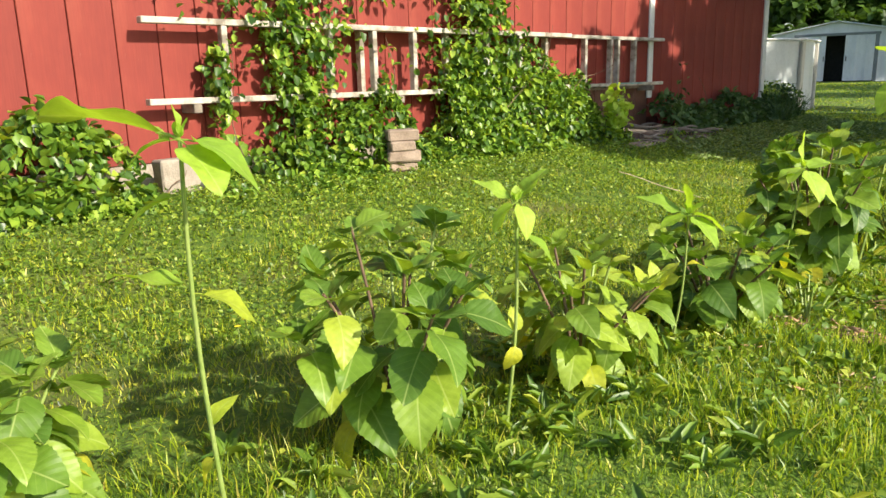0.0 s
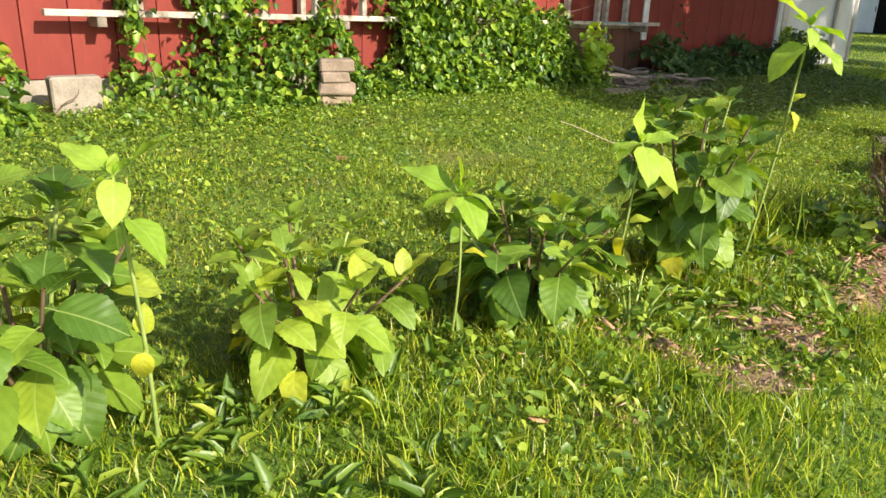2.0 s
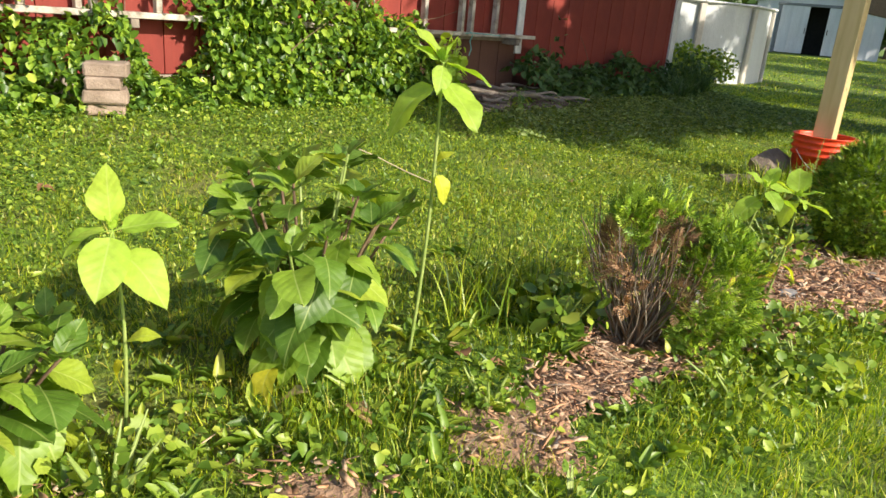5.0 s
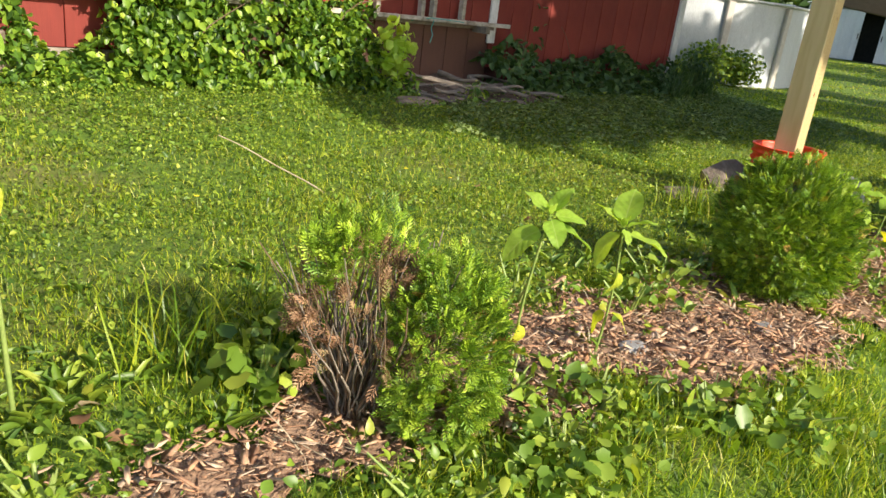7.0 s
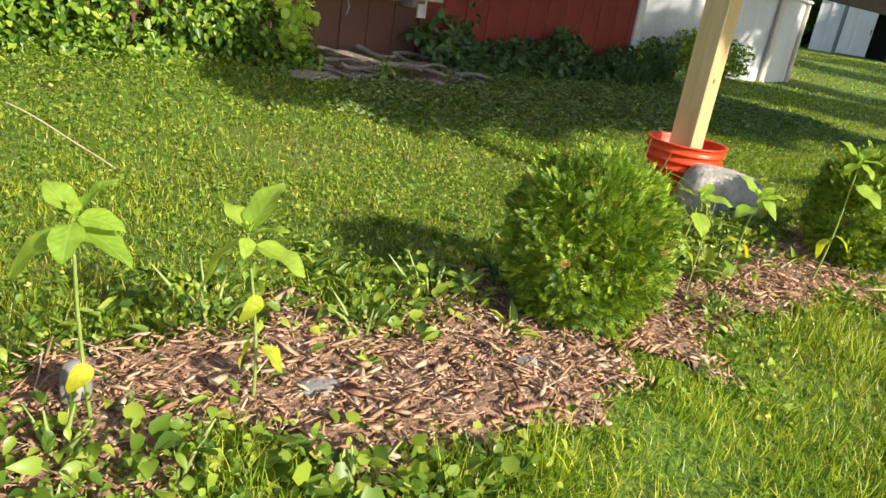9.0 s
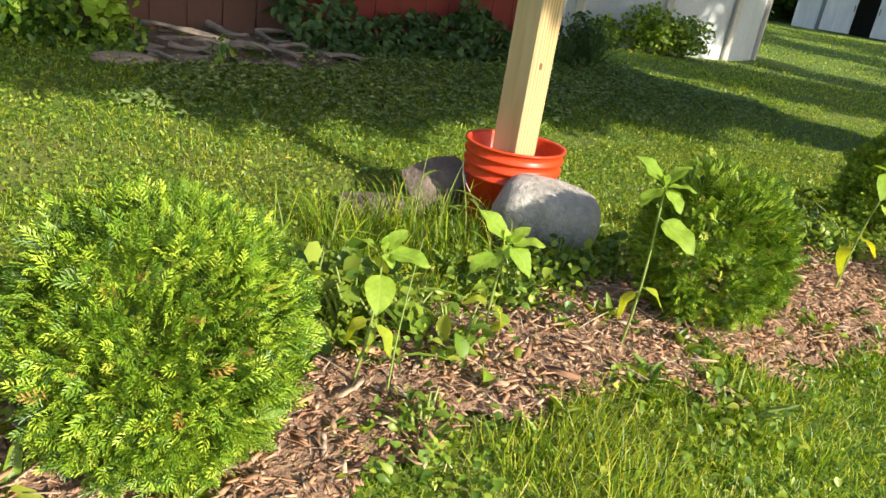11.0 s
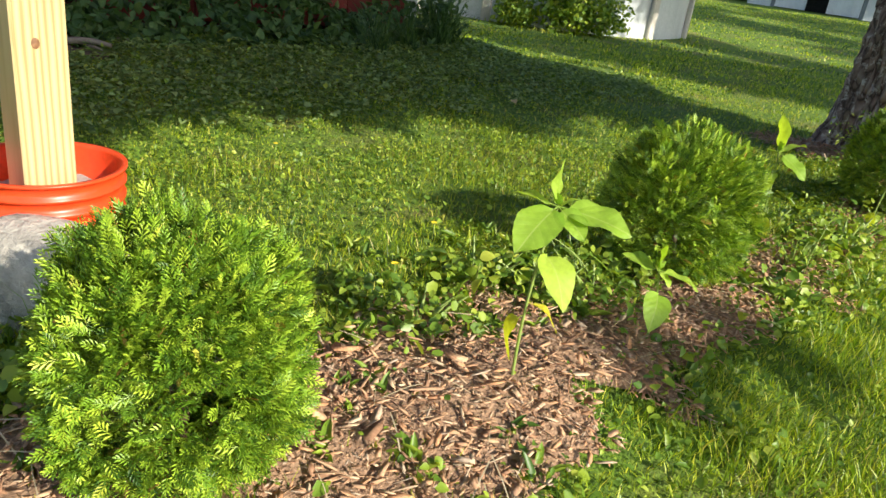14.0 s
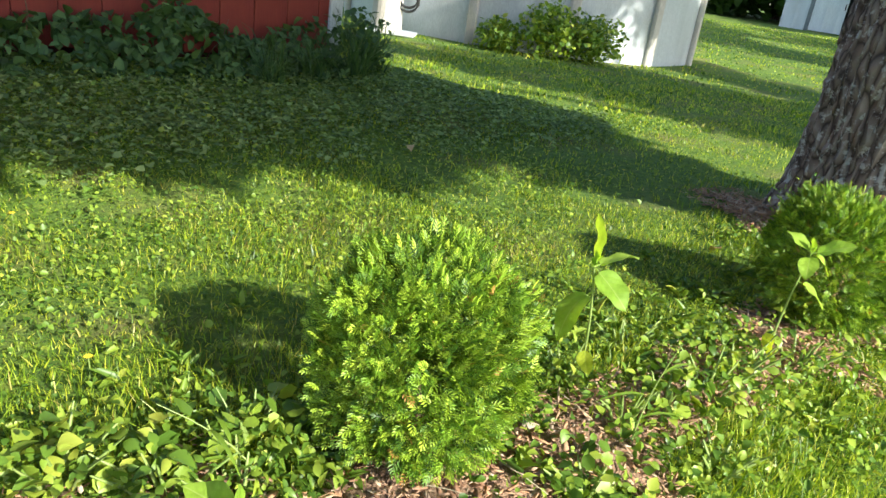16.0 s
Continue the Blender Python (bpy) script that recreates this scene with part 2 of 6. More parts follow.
hose_mat = plain("black_hose", [(0.3, (0.02, 0.02, 0.02)), (0.7, (0.04, 0.04, 0.04))], 0.4)
bucket_mat = plain("orange_red_plastic", [(0.3, (0.72, 0.055, 0.012)), (0.7, (0.85, 0.085, 0.02))], 0.35, 5, (1, 1, 1), 0.08, 0.002)
concrete_mat = plain("grey_concrete", [(0.3, (0.30, 0.29, 0.27)), (0.7, (0.45, 0.44, 0.41))], 0.95, 14, bump=0.6)
block_mat = plain("pale_concrete_block", [(0.3, (0.27, 0.225, 0.175)), (0.7, (0.40, 0.35, 0.28))], 0.95, 9, bump=0.6)
boulder_mat = plain("pale_granite", [(0.3, (0.26, 0.24, 0.21)), (0.5, (0.46, 0.43, 0.38)), (0.72, (0.62, 0.57, 0.50))], 0.9, 8, bump=0.7, dist=0.02, fine=45)
dark_rock_mat = plain("grey_brown_stone", [(0.3, (0.13, 0.10, 0.075)), (0.7, (0.27, 0.215, 0.165))], 0.9, 9, bump=0.7, dist=0.02, fine=40)
flag_mat = plain("tan_flagstone", [(0.3, (0.20, 0.145, 0.105)), (0.7, (0.36, 0.28, 0.215))], 0.9, 8, bump=0.6, rnd=0.5)
dead_wood_mat = plain("grey_dead_wood", [(0.3, (0.15, 0.12, 0.095)), (0.7, (0.32, 0.27, 0.21))], 0.9, 10, (1, 1, 1), 0.6, 0.01)
dirt_mat = plain("bare_dirt", [(0.3, (0.08, 0.052, 0.032)), (0.7, (0.19, 0.13, 0.085))], 0.95, 12, bump=0.9, dist=0.03)
straw_mat = plain("dry_straw", [(0.3, (0.42, 0.33, 0.2)), (0.7, (0.6, 0.5, 0.34))], 0.8, 20)
dry_leaf_mat = leafy("dry_fallen_leaf", [(0.0, (0.25, 0.12, 0.06)), (0.5, (0.42, 0.25, 0.13)), (1.0, (0.55, 0.42, 0.25))], 0.8, 0.2, False)
board_mat = plain("dark_stained_board", [(0.3, (0.035, 0.025, 0.02)), (0.7, (0.07, 0.05, 0.04))], 0.7, 5, (1, 1, 6))
pine = Mat("treated_pine", 0.6)
_v = pine.coords((1, 1, 0.09))
_w = pine.node("ShaderNodeTexWave", Scale=17.0, Distortion=4.0, Detail=3.0)
pine.link(_v, _w.inputs["Vector"])
_c = pine.ramp(_w.outputs["Fac"], [(0.0, (0.42, 0.28, 0.12)), (0.4, (0.56, 0.42, 0.20)), (1.0, (0.66, 0.52, 0.28))])
_c = pine.mix(0.4, _c, pine.ramp(pine.noise(pine.coords((1, 1, 0.3)), 6, 4), [(0.3, (0.7, 0.66, 0.55)), (0.7, (1.1, 1.1, 1.05))]), "MULTIPLY")
pine.color(_c)
pine.bump(_w.outputs["Fac"], 0.15, 0.003)
pine_mat = pine.m
knot_mat = plain("pine_knot", [(0.3, (0.14, 0.06, 0.025)), (0.7, (0.26, 0.13, 0.06))], 0.6, 60)
card_mat = plain("weathered_foil_tag", [(0.3, (0.45, 0.45, 0.45)), (0.7, (0.75, 0.75, 0.73))], 0.5, 30)
rope_mat = plain("teal_cord", [(0.3, (0.08, 0.32, 0.30)), (0.7, (0.14, 0.42, 0.38))], 0.7, 30)
pale_stone_mat = plain("pale_round_stone", [(0.3, (0.22, 0.21, 0.20)), (0.7, (0.34, 0.33, 0.31))], 0.8, 12, bump=0.4)

# ---- mesh helpers ----
rng = np.random.default_rng(7)


def mesh_obj(name, verts, faces, mat, parent=None, smooth=False, label=""):
    """One mesh object from vertex and face arrays (all faces the same size), or from plain lists."""
    me = bpy.data.meshes.new(name)
    if isinstance(faces, np.ndarray):
        k = faces.shape[1]
        me.vertices.add(len(verts))
        me.vertices.foreach_set("co", np.asarray(verts, np.float32).ravel())
        me.loops.add(faces.size)
        me.loops.foreach_set("vertex_index", faces.astype(np.int32).ravel())
        me.polygons.add(len(faces))
        me.polygons.foreach_set("loop_start", np.arange(0, faces.size, k, dtype=np.int32))
        me.update(calc_edges=True)
    else:
        me.from_pydata(verts, [], faces)
    me.materials.append(mat)
    if smooth:
        me.polygons.foreach_set("use_smooth", np.ones(len(me.polygons), bool))
    me.update()
    ob = new(name, me)
    ob.parent = parent
    if label:
        ob["label"] = label
    return ob


def part(name, bm, mat, parent=None, label="", smooth=False):
    me = bpy.data.meshes.new(name)
    bm.to_mesh(me)
    bm.free()
    me.materials.append(mat)
    if smooth:
        me.polygons.foreach_set("use_smooth", np.ones(len(me.polygons), bool))
    ob = new(name, me)
    ob.parent = parent
    if label:
        ob["label"] = label
    return ob


def thing(name, x, y, z, label, category, group="", kind="", rz=0.0):
    ob = new(name)
    ob.empty_display_size = 0.1
    ob.matrix_basis = pose(x, y, z, 0, 0, rz)
    return tagged(ob, label, category, group, kind)


def box_bm(size, at=(0, 0, 0), bevel=0.004, bm=None, turn=None):
    bm = bm or bmesh.new()
    m = Matrix.Translation(at) @ (turn or Matrix()) @ Matrix.Diagonal((*size, 1))
    r = bmesh.ops.create_cube(bm, size=1, matrix=m)
    if bevel:
        es = list({e for v in r["verts"] for e in v.link_edges})
        bmesh.ops.bevel(bm, geom=es, offset=bevel, segments=1, affect="EDGES")
    return bm


def tube(points, radii, sides=8, jitter=0.0, seed=0):
    """Vertices and quads of a tapering tube through the points."""
    rn = np.random.default_rng(seed)
    pts = np.array(points, float)
    tang = np.gradient(pts, axis=0)
    tang /= np.linalg.norm(tang, axis=1)[:, None] + 1e-9
    verts, faces = [], []
    for i, (p, d, r) in enumerate(zip(pts, tang, radii)):
        a = np.cross(d, (0.31, 0.95, 0.05) if abs(d[2]) > 0.8 else (0, 0, 1.0))
        a /= np.linalg.norm(a)
        b = np.cross(d, a)
        for k in range(sides):
            q = 2 * math.pi * k / sides
            verts.append(p + (a * math.cos(q) + b * math.sin(q)) * r * (1 + jitter * rn.uniform(-1, 1)))
    for i in range(len(pts) - 1):
        for k in range(sides):
            k2 = (k + 1) % sides
            faces.append((i * sides + k, i * sides + k2, (i + 1) * sides + k2, (i + 1) * sides + k))
    return np.array(verts), np.array(faces)


def join(pieces):
    vs, fs, n = [], [], 0
    for v, f in pieces:
        vs.append(v)
        fs.append(f + n)
        n += len(v)
    return np.concatenate(vs), np.concatenate(fs)


def turns(yaw, pitch, roll):
    """Stack of rotation matrices Rz(yaw) Rx(pitch) Ry(roll)."""
    cy, sy, cp, sp, cr, sr = np.cos(yaw), np.sin(yaw), np.cos(pitch), np.sin(pitch), np.cos(roll), np.sin(roll)
    o, e = np.zeros_like(cy), np.ones_like(cy)
    rz = np.stack([np.stack([cy, -sy, o], -1), np.stack([sy, cy, o], -1), np.stack([o, o, e], -1)], -2)
    rx = np.stack([np.stack([e, o, o], -1), np.stack([o, cp, -sp], -1), np.stack([o, sp, cp], -1)], -2)
    ry = np.stack([np.stack([cr, o, sr], -1), np.stack([o, e, o], -1), np.stack([-sr, o, cr], -1)], -2)
    return rz @ rx @ ry


def scatter(verts, faces, at, rot, scale):
    """Many turned and scaled copies of one small shape as one array mesh."""
    n, k = len(at), len(verts)
    v = np.einsum("nij,kj->nki", rot, verts) * np.asarray(scale).reshape(n, 1, -1) + at[:, None, :]
    f = faces[None] + (np.arange(n) * k)[:, None, None]
    return v.reshape(-1, 3), f.reshape(-1, faces.shape[1])


def fan(n=6, width=0.9, fold=0.12):
    """A small rounded leaf of triangles, lying along +y with its tip at 1."""
    ys = [0.0, 0.35, 0.75, 1.0, 0.75, 0.35]
    xs = [0.0, width / 2, width * 0.36, 0.0, -width * 0.36, -width / 2]
    v = [(x, y, fold * abs(x) * 2 - 0.15 * y * y) for x, y in zip(xs, ys)]
    v.append((0, 0.5, -0.04))
    return np.array(v), np.array([(i, (i + 1) % 6, 6) for i in range(6)])


def big_leaf(name, mat, width=0.52, droop=0.5, teeth=0.03, heart=0.0, segs=12, seed=0):
    """A broad toothed leaf with a folded midrib, ruffled halves and a short stalk, along +y, 1 long."""
    rn = np.random.default_rng(seed)
    verts, faces = [], []
    ph, ph2 = rn.uniform(0, 6, 2)
    for i in range(segs + 1):
        u = i / segs
        w = width * u ** (0.5 + heart) * (1 - u) ** 0.8 * 1.2
        if i in (0, segs):
            w = 0.004
        w += (teeth if i % 2 else -teeth) * w * 3 * min(1, 4 * (1 - u))
        y = 0.16 + 0.84 * u
        z = -droop * u * u
        yy = y - droop * droop * 0.3 * u * u
        for sgn in (-1, -0.5, 0, 0.5, 1):
            ruff = 0.05 * math.sin(7 * u + ph + sgn) * abs(sgn) * width + 0.02 * math.sin(13 * u + ph2)* abs(sgn)
            verts.append((w * sgn, yy - 0.02 * abs(sgn), z + 0.22 * w * abs(sgn) + ruff))
    for i in range(segs):
        for k in range(4):
            a = i * 5 + k
            faces.append((a, a + 1, a + 6, a + 5))
    tv, tf = tube([(0, 0, 0), (0, 0.09, 0.01), (0, 0.17, 0.0)], [0.014, 0.011, 0.009], 5)
    v, f = join([(np.array(verts), np.array(faces)), (tv, tf)])
    me_ob = mesh_obj(name, v, f, mat, None, True)
    me = me_ob.data
    bpy.data.objects.remove(me_ob)
    return me


def ovate(width=0.6, fold=0.3, curl=0.3):
    """A smooth pointed weed leaf with a folded midrib and a bent tip, along +y."""
    ys = (0.0, 0.18, 0.42, 0.68, 0.88)
    ws = (0.05, 0.72, 1.0, 0.74, 0.34)
    v = []
    for y, w in zip(ys, ws):
        x = w * width / 2
        z = -curl * y * y
        v += [(-x, y, z + fold * x), (0, y, z), (x, y, z + fold * x)]
    v.append((0, 1.0, -curl * 1.1))
    f = []
    for i in range(4):
        a = i * 3
        for k in (0, 1):
            f += [(a + k, a + k + 1, a + k + 4), (a + k, a + k + 4, a + k + 3)]
    f += [(12, 13, 15), (13, 14, 15)]
    return np.array(v), np.array(f)


def lobed(width=0.95):
    """A rounder weed leaf with a scalloped edge, along +y."""
    n = 12
    v = []
    for i in range(n):
        a = 2 * math.pi * i / n - math.pi / 2
        r = 0.5 * (1 + 0.16 * (i % 2)) * (0.82 if i == 0 else 1)
        x, y = r * math.cos(a) * width, 0.5 + r * math.sin(a)
        v.append((x, y, 0.16 * abs(x) - 0.12 * y * y))
    v.append((0, 0.45, -0.05))
    return np.array(v), np.array([(i, (i + 1) % n, n) for i in range(n)])


def leaf_part(me, parent, at, yaw, pitch, roll, size):
    ob = new("leaf", me)
    ob.parent = parent
    ob.matrix_basis = pose(*at, math.degrees(pitch), math.degrees(roll), math.degrees(yaw)) @ Matrix.Diagonal((size, size, size, 1))
    return ob


# ---- the plan ----
P0, U, N = np.array((2.62, 9.78)), np.array((0.7157, 0.6984)), np.array((0.6984, -0.7157))
TREE = (9.0, 9.75)
BED = np.array([(1.95, 2.75), (2.35, 3.15), (2.95, 3.88), (3.6, 4.3), (4.3, 5.08), (5.0, 5.7), (5.95, 6.4), (6.72, 7.14), (7.55, 7.9), (8.2, 8.7), (8.3, 9.4), (8.15, 10.1)])
BED_W = np.array([0.08, 0.14, 0.25, 0.31, 0.27, 0.32, 0.28, 0.2, 0.15, 0.22, 0.25, 0.28])


def wall_xy(s, d=0.0):
    return P0 + U * s + N * d


def ease(a):
    a = np.clip(a, 0, 1)
    return a * a * (3 - 2 * a)


def gz(x, y):
    """Height of the ground."""
    x, y = np.asarray(x, float), np.asarray(y, float)
    d = (x - P0[0]) * N[0] + (y - P0[1]) * N[1]
    s = (x - P0[0]) * U[0] + (y - P0[1]) * U[1]
    near = np.interp(d, [-3, -0.5, 0.2, 0.9, 1.8, 2.6, 3.4, 4.2, 4.8, 5.2, 9], [0.1, 0.15, 0.16, 0.09, -0.02, -0.08, -0.05, 0.0, -0.01, -0.08, -0.1])
    far = np.interp(y, [8, 12, 20, 36, 60], [-0.05, -0.1, -0.15, 0.18, 0.4])
    w = np.maximum(ease((s - 3.3) / 2.0) * ease((4.6 - d) / 1.6), ease((y - 11.5) / 4) * ease((s - 2.5) / 2))
    mound = 0.10 * np.exp(-((x - TREE[0]) ** 2 + (y - TREE[1]) ** 2) / 0.9)
    rough = 0.012 * np.sin(x * 5.1 + 1.3 * np.sin(y * 3.7)) * np.cos(y * 4.3 + 0.7)
    return near * (1 - w) + far * w + mound + rough


def bed_depth(x, y):
    """Over 0 inside the mulch bed, in metres from its edge."""
    p = np.stack([np.asarray(x, float), np.asarray(y, float)], -1)
    best = np.full(p.shape[:-1], -9.0)
    for a, b, wa, wb in zip(BED[:-1], BED[1:], BED_W[:-1], BED_W[1:]):
        ab = b - a
        u = np.clip(((p - a) @ ab) / (ab @ ab), 0, 1)
        dist = np.linalg.norm(p - (a + u[..., None] * ab), axis=-1)
        best = np.maximum(best, wa + (wb - wa) * u - dist)
    for cx_, cy_, r_ in ((1.40, 2.42, 0.14), (1.06, 2.05, 0.10), (1.75, 2.62, 0.09), (1.55, 2.30, 0.07)):
        best = np.maximum(best, r_ - np.hypot(p[..., 0] - cx_, p[..., 1] - cy_))
    wob = 0.09 * np.sin(p[..., 0] * 9 + 2 * np.sin(p[..., 1] * 7)) + 0.05 * np.sin(p[..., 1] * 17 + p[..., 0] * 13)
    return best + wob


def z_at(x, y):
    return float(gz(x, y))

# ---- ground ----
xs = np.concatenate([-np.geomspace(400, 4.2, 26), np.arange(-4, 13, 0.14), np.geomspace(13.3, 420, 30)])
ys = np.concatenate([-np.geomspace(400, 1.2, 26), np.arange(-1, 17, 0.14), np.geomspace(17.3, 420, 30)])
gx, gy = np.meshgrid(xs, ys)
gv = np.stack([gx.ravel(), gy.ravel(), gz(gx, gy).ravel()], -1)
ii = np.arange(len(xs) * len(ys)).reshape(len(ys), len(xs))
gf = np.stack([ii[:-1, :-1], ii[:-1, 1:], ii[1:, 1:], ii[1:, :-1]], -1).reshape(-1, 4)
ground = tagged(mesh_obj("ground", gv, gf, soil_mat, smooth=True), "sunny backyard lawn with thin thatch and soil", "lawn", kind="structure")

mx, my = np.meshgrid(np.arange(0.8, 9.1, 0.05), np.arange(1.8, 10.6, 0.05))
md = bed_depth(mx, my)
mi = np.arange(mx.size).reshape(mx.shape)
mf = np.stack([mi[:-1, :-1], mi[:-1, 1:], mi[1:, 1:], mi[1:, :-1]], -1)
keep = (md[:-1, :-1] > -0.02) & (md[1:, 1:] > -0.02) & (md[1:, :-1] > -0.02) & (md[:-1, 1:] > -0.02)
mz = gz(mx, my) + 0.006 + 0.014 * ease(md / 0.12)
mv = np.stack([mx.ravel(), my.ravel(), mz.ravel()], -1)
mulch_bed = tagged(mesh_obj("mulch_bed", mv, mf[keep].reshape(-1, 4), mulch_mat, smooth=True), "strip bed covered with reddish brown wood mulch", "mulch bed", kind="structure")

# ---- barn ----
BARN_Z = 0.02
barn = thing("barn", *wall_xy(0), 0, "red painted board barn with white corner trim", "barn", kind="structure")


def wall_part(name, s0, s1, z0, z1, d0, d1, mat, parent=barn, bevel=0.003, label=""):
    """A box on the barn wall: from s0 to s1 along it, z0 to z1 up, d0 to d1 out of it."""
    size = (s1 - s0, d1 - d0, z1 - z0)
    ob = part(name, box_bm(size, bevel=bevel), mat, parent, label)
    x, y = wall_xy((s0 + s1) / 2, (d0 + d1) / 2)
    ob.matrix_basis = Matrix.Translation((x - P0[0], y - P0[1], (z0 + z1) / 2)) @ pose(0, 0, 0, 0, 0, math.degrees(math.atan2(U[1], U[0])))
    return ob


wall_part("backing_wall", -12, 3.30, -0.1, 3.4, -0.16, -0.026, groove_mat, bevel=0)
wall_part("side_wall", 3.16, 3.30, -0.1, 3.4, -6, -0.165, red_mat, bevel=0)
wall_part("side_wall", -12, -11.86, -0.1, 3.4, -6, -0.165, red_mat, bevel=0)
wall_part("back_wall", -12, 3.30, -0.1, 3.4, -6.15, -6.005, red_mat, bevel=0)
roof = wall_part("roof", -12.4, 3.6, 3.4, 3.5, -6.5, 0.25, dark_rock_mat, label="grey shingled roof")
k = 0
s = -11.99
while s < 3.2:
    w = 0.279
    s1 = min(s + w, 3.22)
    low = 0.70 if -2.9 < s and s1 < -0.02 else (0.31 if s < 0 else 0.2)
    wall_part("plank", s, s1, low, 3.395, -0.025, 0.0 + 0.002 * (k % 3 == 0), red_mat, bevel=0.004)
    if low > 0.5:
        wall_part("plank", s, s1, 0.1, 0.69, -0.025, -0.008, skirt_mat, bevel=0.004)
    s += 0.285
    k += 1
wall_part("corner_trim", 3.21, 3.33, 0.2, 3.39, 0.004, 0.03, white_mat, label="white corner board")
wall_part("corner_trim", 3.302, 3.21, 0.2, 3.39, -0.12, 0.002, white_mat, label="white corner board")
wall_part("batten", -0.07, 0.03, 0.55, 3.39, 0.004, 0.028, white_mat, label="white painted vertical batten")
wall_part("sill_beam", -2.95, 0.0, 0.675, 0.72, -0.006, 0.03, dead_wood_mat)
wall_part("foundation", -11.9, -2.97, -0.1, 0.305, -0.02, 0.012, block_mat, label="pale concrete foundation")

# ---- ladder on the wall ----
ladder = thing("extension_ladder", *wall_xy(-3.1, 0.1), 0.7, "long weathered white wooden extension ladder hung on the wall", "ladder")
LZ0, LZ1 = 0.73, 1.26


def ladder_part(name, s0, s1, z0, z1, d0, d1, mat=worn_white_mat, label=""):
    ob = part(name, box_bm((s1 - s0, d1 - d0, z1 - z0), bevel=0.004), mat, ladder, label)
    x, y = wall_xy((s0 + s1) / 2, (d0 + d1) / 2)
    bx, by = wall_xy(-3.1, 0.1)
    ob.matrix_basis = Matrix.Translation((x - bx, y - by, (z0 + z1) / 2 - 0.7)) @ pose(0, 0, 0, 0, 0, math.degrees(math.atan2(U[1], U[0])))
    return ob


for z in (LZ0, LZ1):
    ladder_part("rail", -6.48, -1.9, z - 0.021, z + 0.021, 0.13, 0.205)
    ladder_part("rail", -4.75, 0.15, z - 0.019, z + 0.019, 0.04, 0.115)
for s in (-5.9, -5.0, -4.56, -4.12, -3.2, -2.72):
    ladder_part("rung", s - 0.022, s + 0.022, LZ0 + 0.022, LZ1 - 0.022, 0.135, 0.2)
for s in (-4.63, -3.65, -2.2, -1.5, -1.0, -0.86, -0.5):
    ladder_part("rung", s - 0.022, s + 0.022, LZ0 + 0.02, LZ1 - 0.02, 0.045, 0.11)
for s in (-6.15, -4.3, -2.4, -0.25):
    ladder_part("bracket", s - 0.03, s + 0.03, LZ0 - 0.085, LZ0 - 0.023, 0.005, 0.21, dead_wood_mat, "rough wooden bracket")
cord = thing("cord", *wall_xy(-0.9, 0.13), 0.72, "thin teal cord tied round the ladder rail", "cord")
pts = [(0, 0, 0.03), (0.02, -0.03, 0.0), (0.0, -0.02, -0.06), (0.02, -0.02, -0.13), (0.0, -0.01, -0.2)]
mesh_obj("strand", *tube(pts, [0.006] * 5, 6), rope_mat, cord, True)
mesh_obj("strand", *tube([(-0.5, 0.0, 0.02), (-0.25, -0.05, -0.03), (0.0, -0.02, 0.025), (0.3, -0.02, 0.02)], [0.005] * 4, 6), rope_mat, cord, True)

# ---- round pool behind the barn ----
POOL, POOL_R, POOL_H = (6.4, 21.9), 3.65, 1.78
pool_z = -0.16
pool = thing("above_ground_pool", *POOL, pool_z, "white steel above-ground swimming pool with beige columns", "swimming pool")
bm = bmesh.new()
seg = 72
rings = [(POOL_R, 0.0), (POOL_R, POOL_H - 0.04), (POOL_R - 0.05, POOL_H - 0.04), (POOL_R - 0.05, 0.3)]
vs = [[bm.verts.new((r * math.cos(2 * math.pi * i / seg), r * math.sin(2 * math.pi * i / seg), z)) for i in range(seg)] for r, z in rings]
for a, b in zip(vs[:-1], vs[1:]):
    for i in range(seg):
        bm.faces.new((a[i], a[(i + 1) % seg], b[(i + 1) % seg], b[i]))
bm.faces.new(vs[-1])
part("wall", bm, pool_mat, pool, smooth=False)
for i in range(14):
    a = 2 * math.pi * i / 14 - radians(75.3)
    ob = part("column", box_bm((0.09, 0.17, POOL_H - 0.06), (0, 0, (POOL_H - 0.06) / 2), 0.02), pool_col_mat, pool)
    ob.matrix_basis = pose(math.cos(a) * (POOL_R + 0.045), math.sin(a) * (POOL_R + 0.045), 0, 0, 0, math.degrees(a))
    ln = 2 * math.pi * (POOL_R + 0.02) / 14
    a2 = a + math.pi / 14
    ob = part("top_rail", box_bm((0.2, ln * 1.0, 0.05), (0, 0, 0), 0.015), white_mat, pool)
    ob.matrix_basis = pose(math.cos(a2) * (POOL_R - 0.06), math.sin(a2) * (POOL_R - 0.06), POOL_H - 0.01, 0, 0, math.degrees(a2))
    ob = part("rail_cap", box_bm((0.24, 0.22, 0.06), (0, 0, 0), 0.02), pool_col_mat, pool)
    ob.matrix_basis = pose(math.cos(a) * (POOL_R - 0.02), math.sin(a) * (POOL_R - 0.02), POOL_H + 0.0, 0, 0, math.degrees(a))

# ---- garden shed ----
SHED, SHED_RZ = (21.7, 43.2), -26.0
shed_z = z_at(*SHED) - 0.03
shed = thing("garden_shed", *SHED, shed_z, "white ribbed metal garden shed with open sliding doors", "shed", rz=SHED_RZ)
shed.scale = (1.2, 1.2, 1.2)
SW, SD, SH, SR = 5.4, 4.0, 2.25, 2.75
G0, G1 = -0.75, 0.75


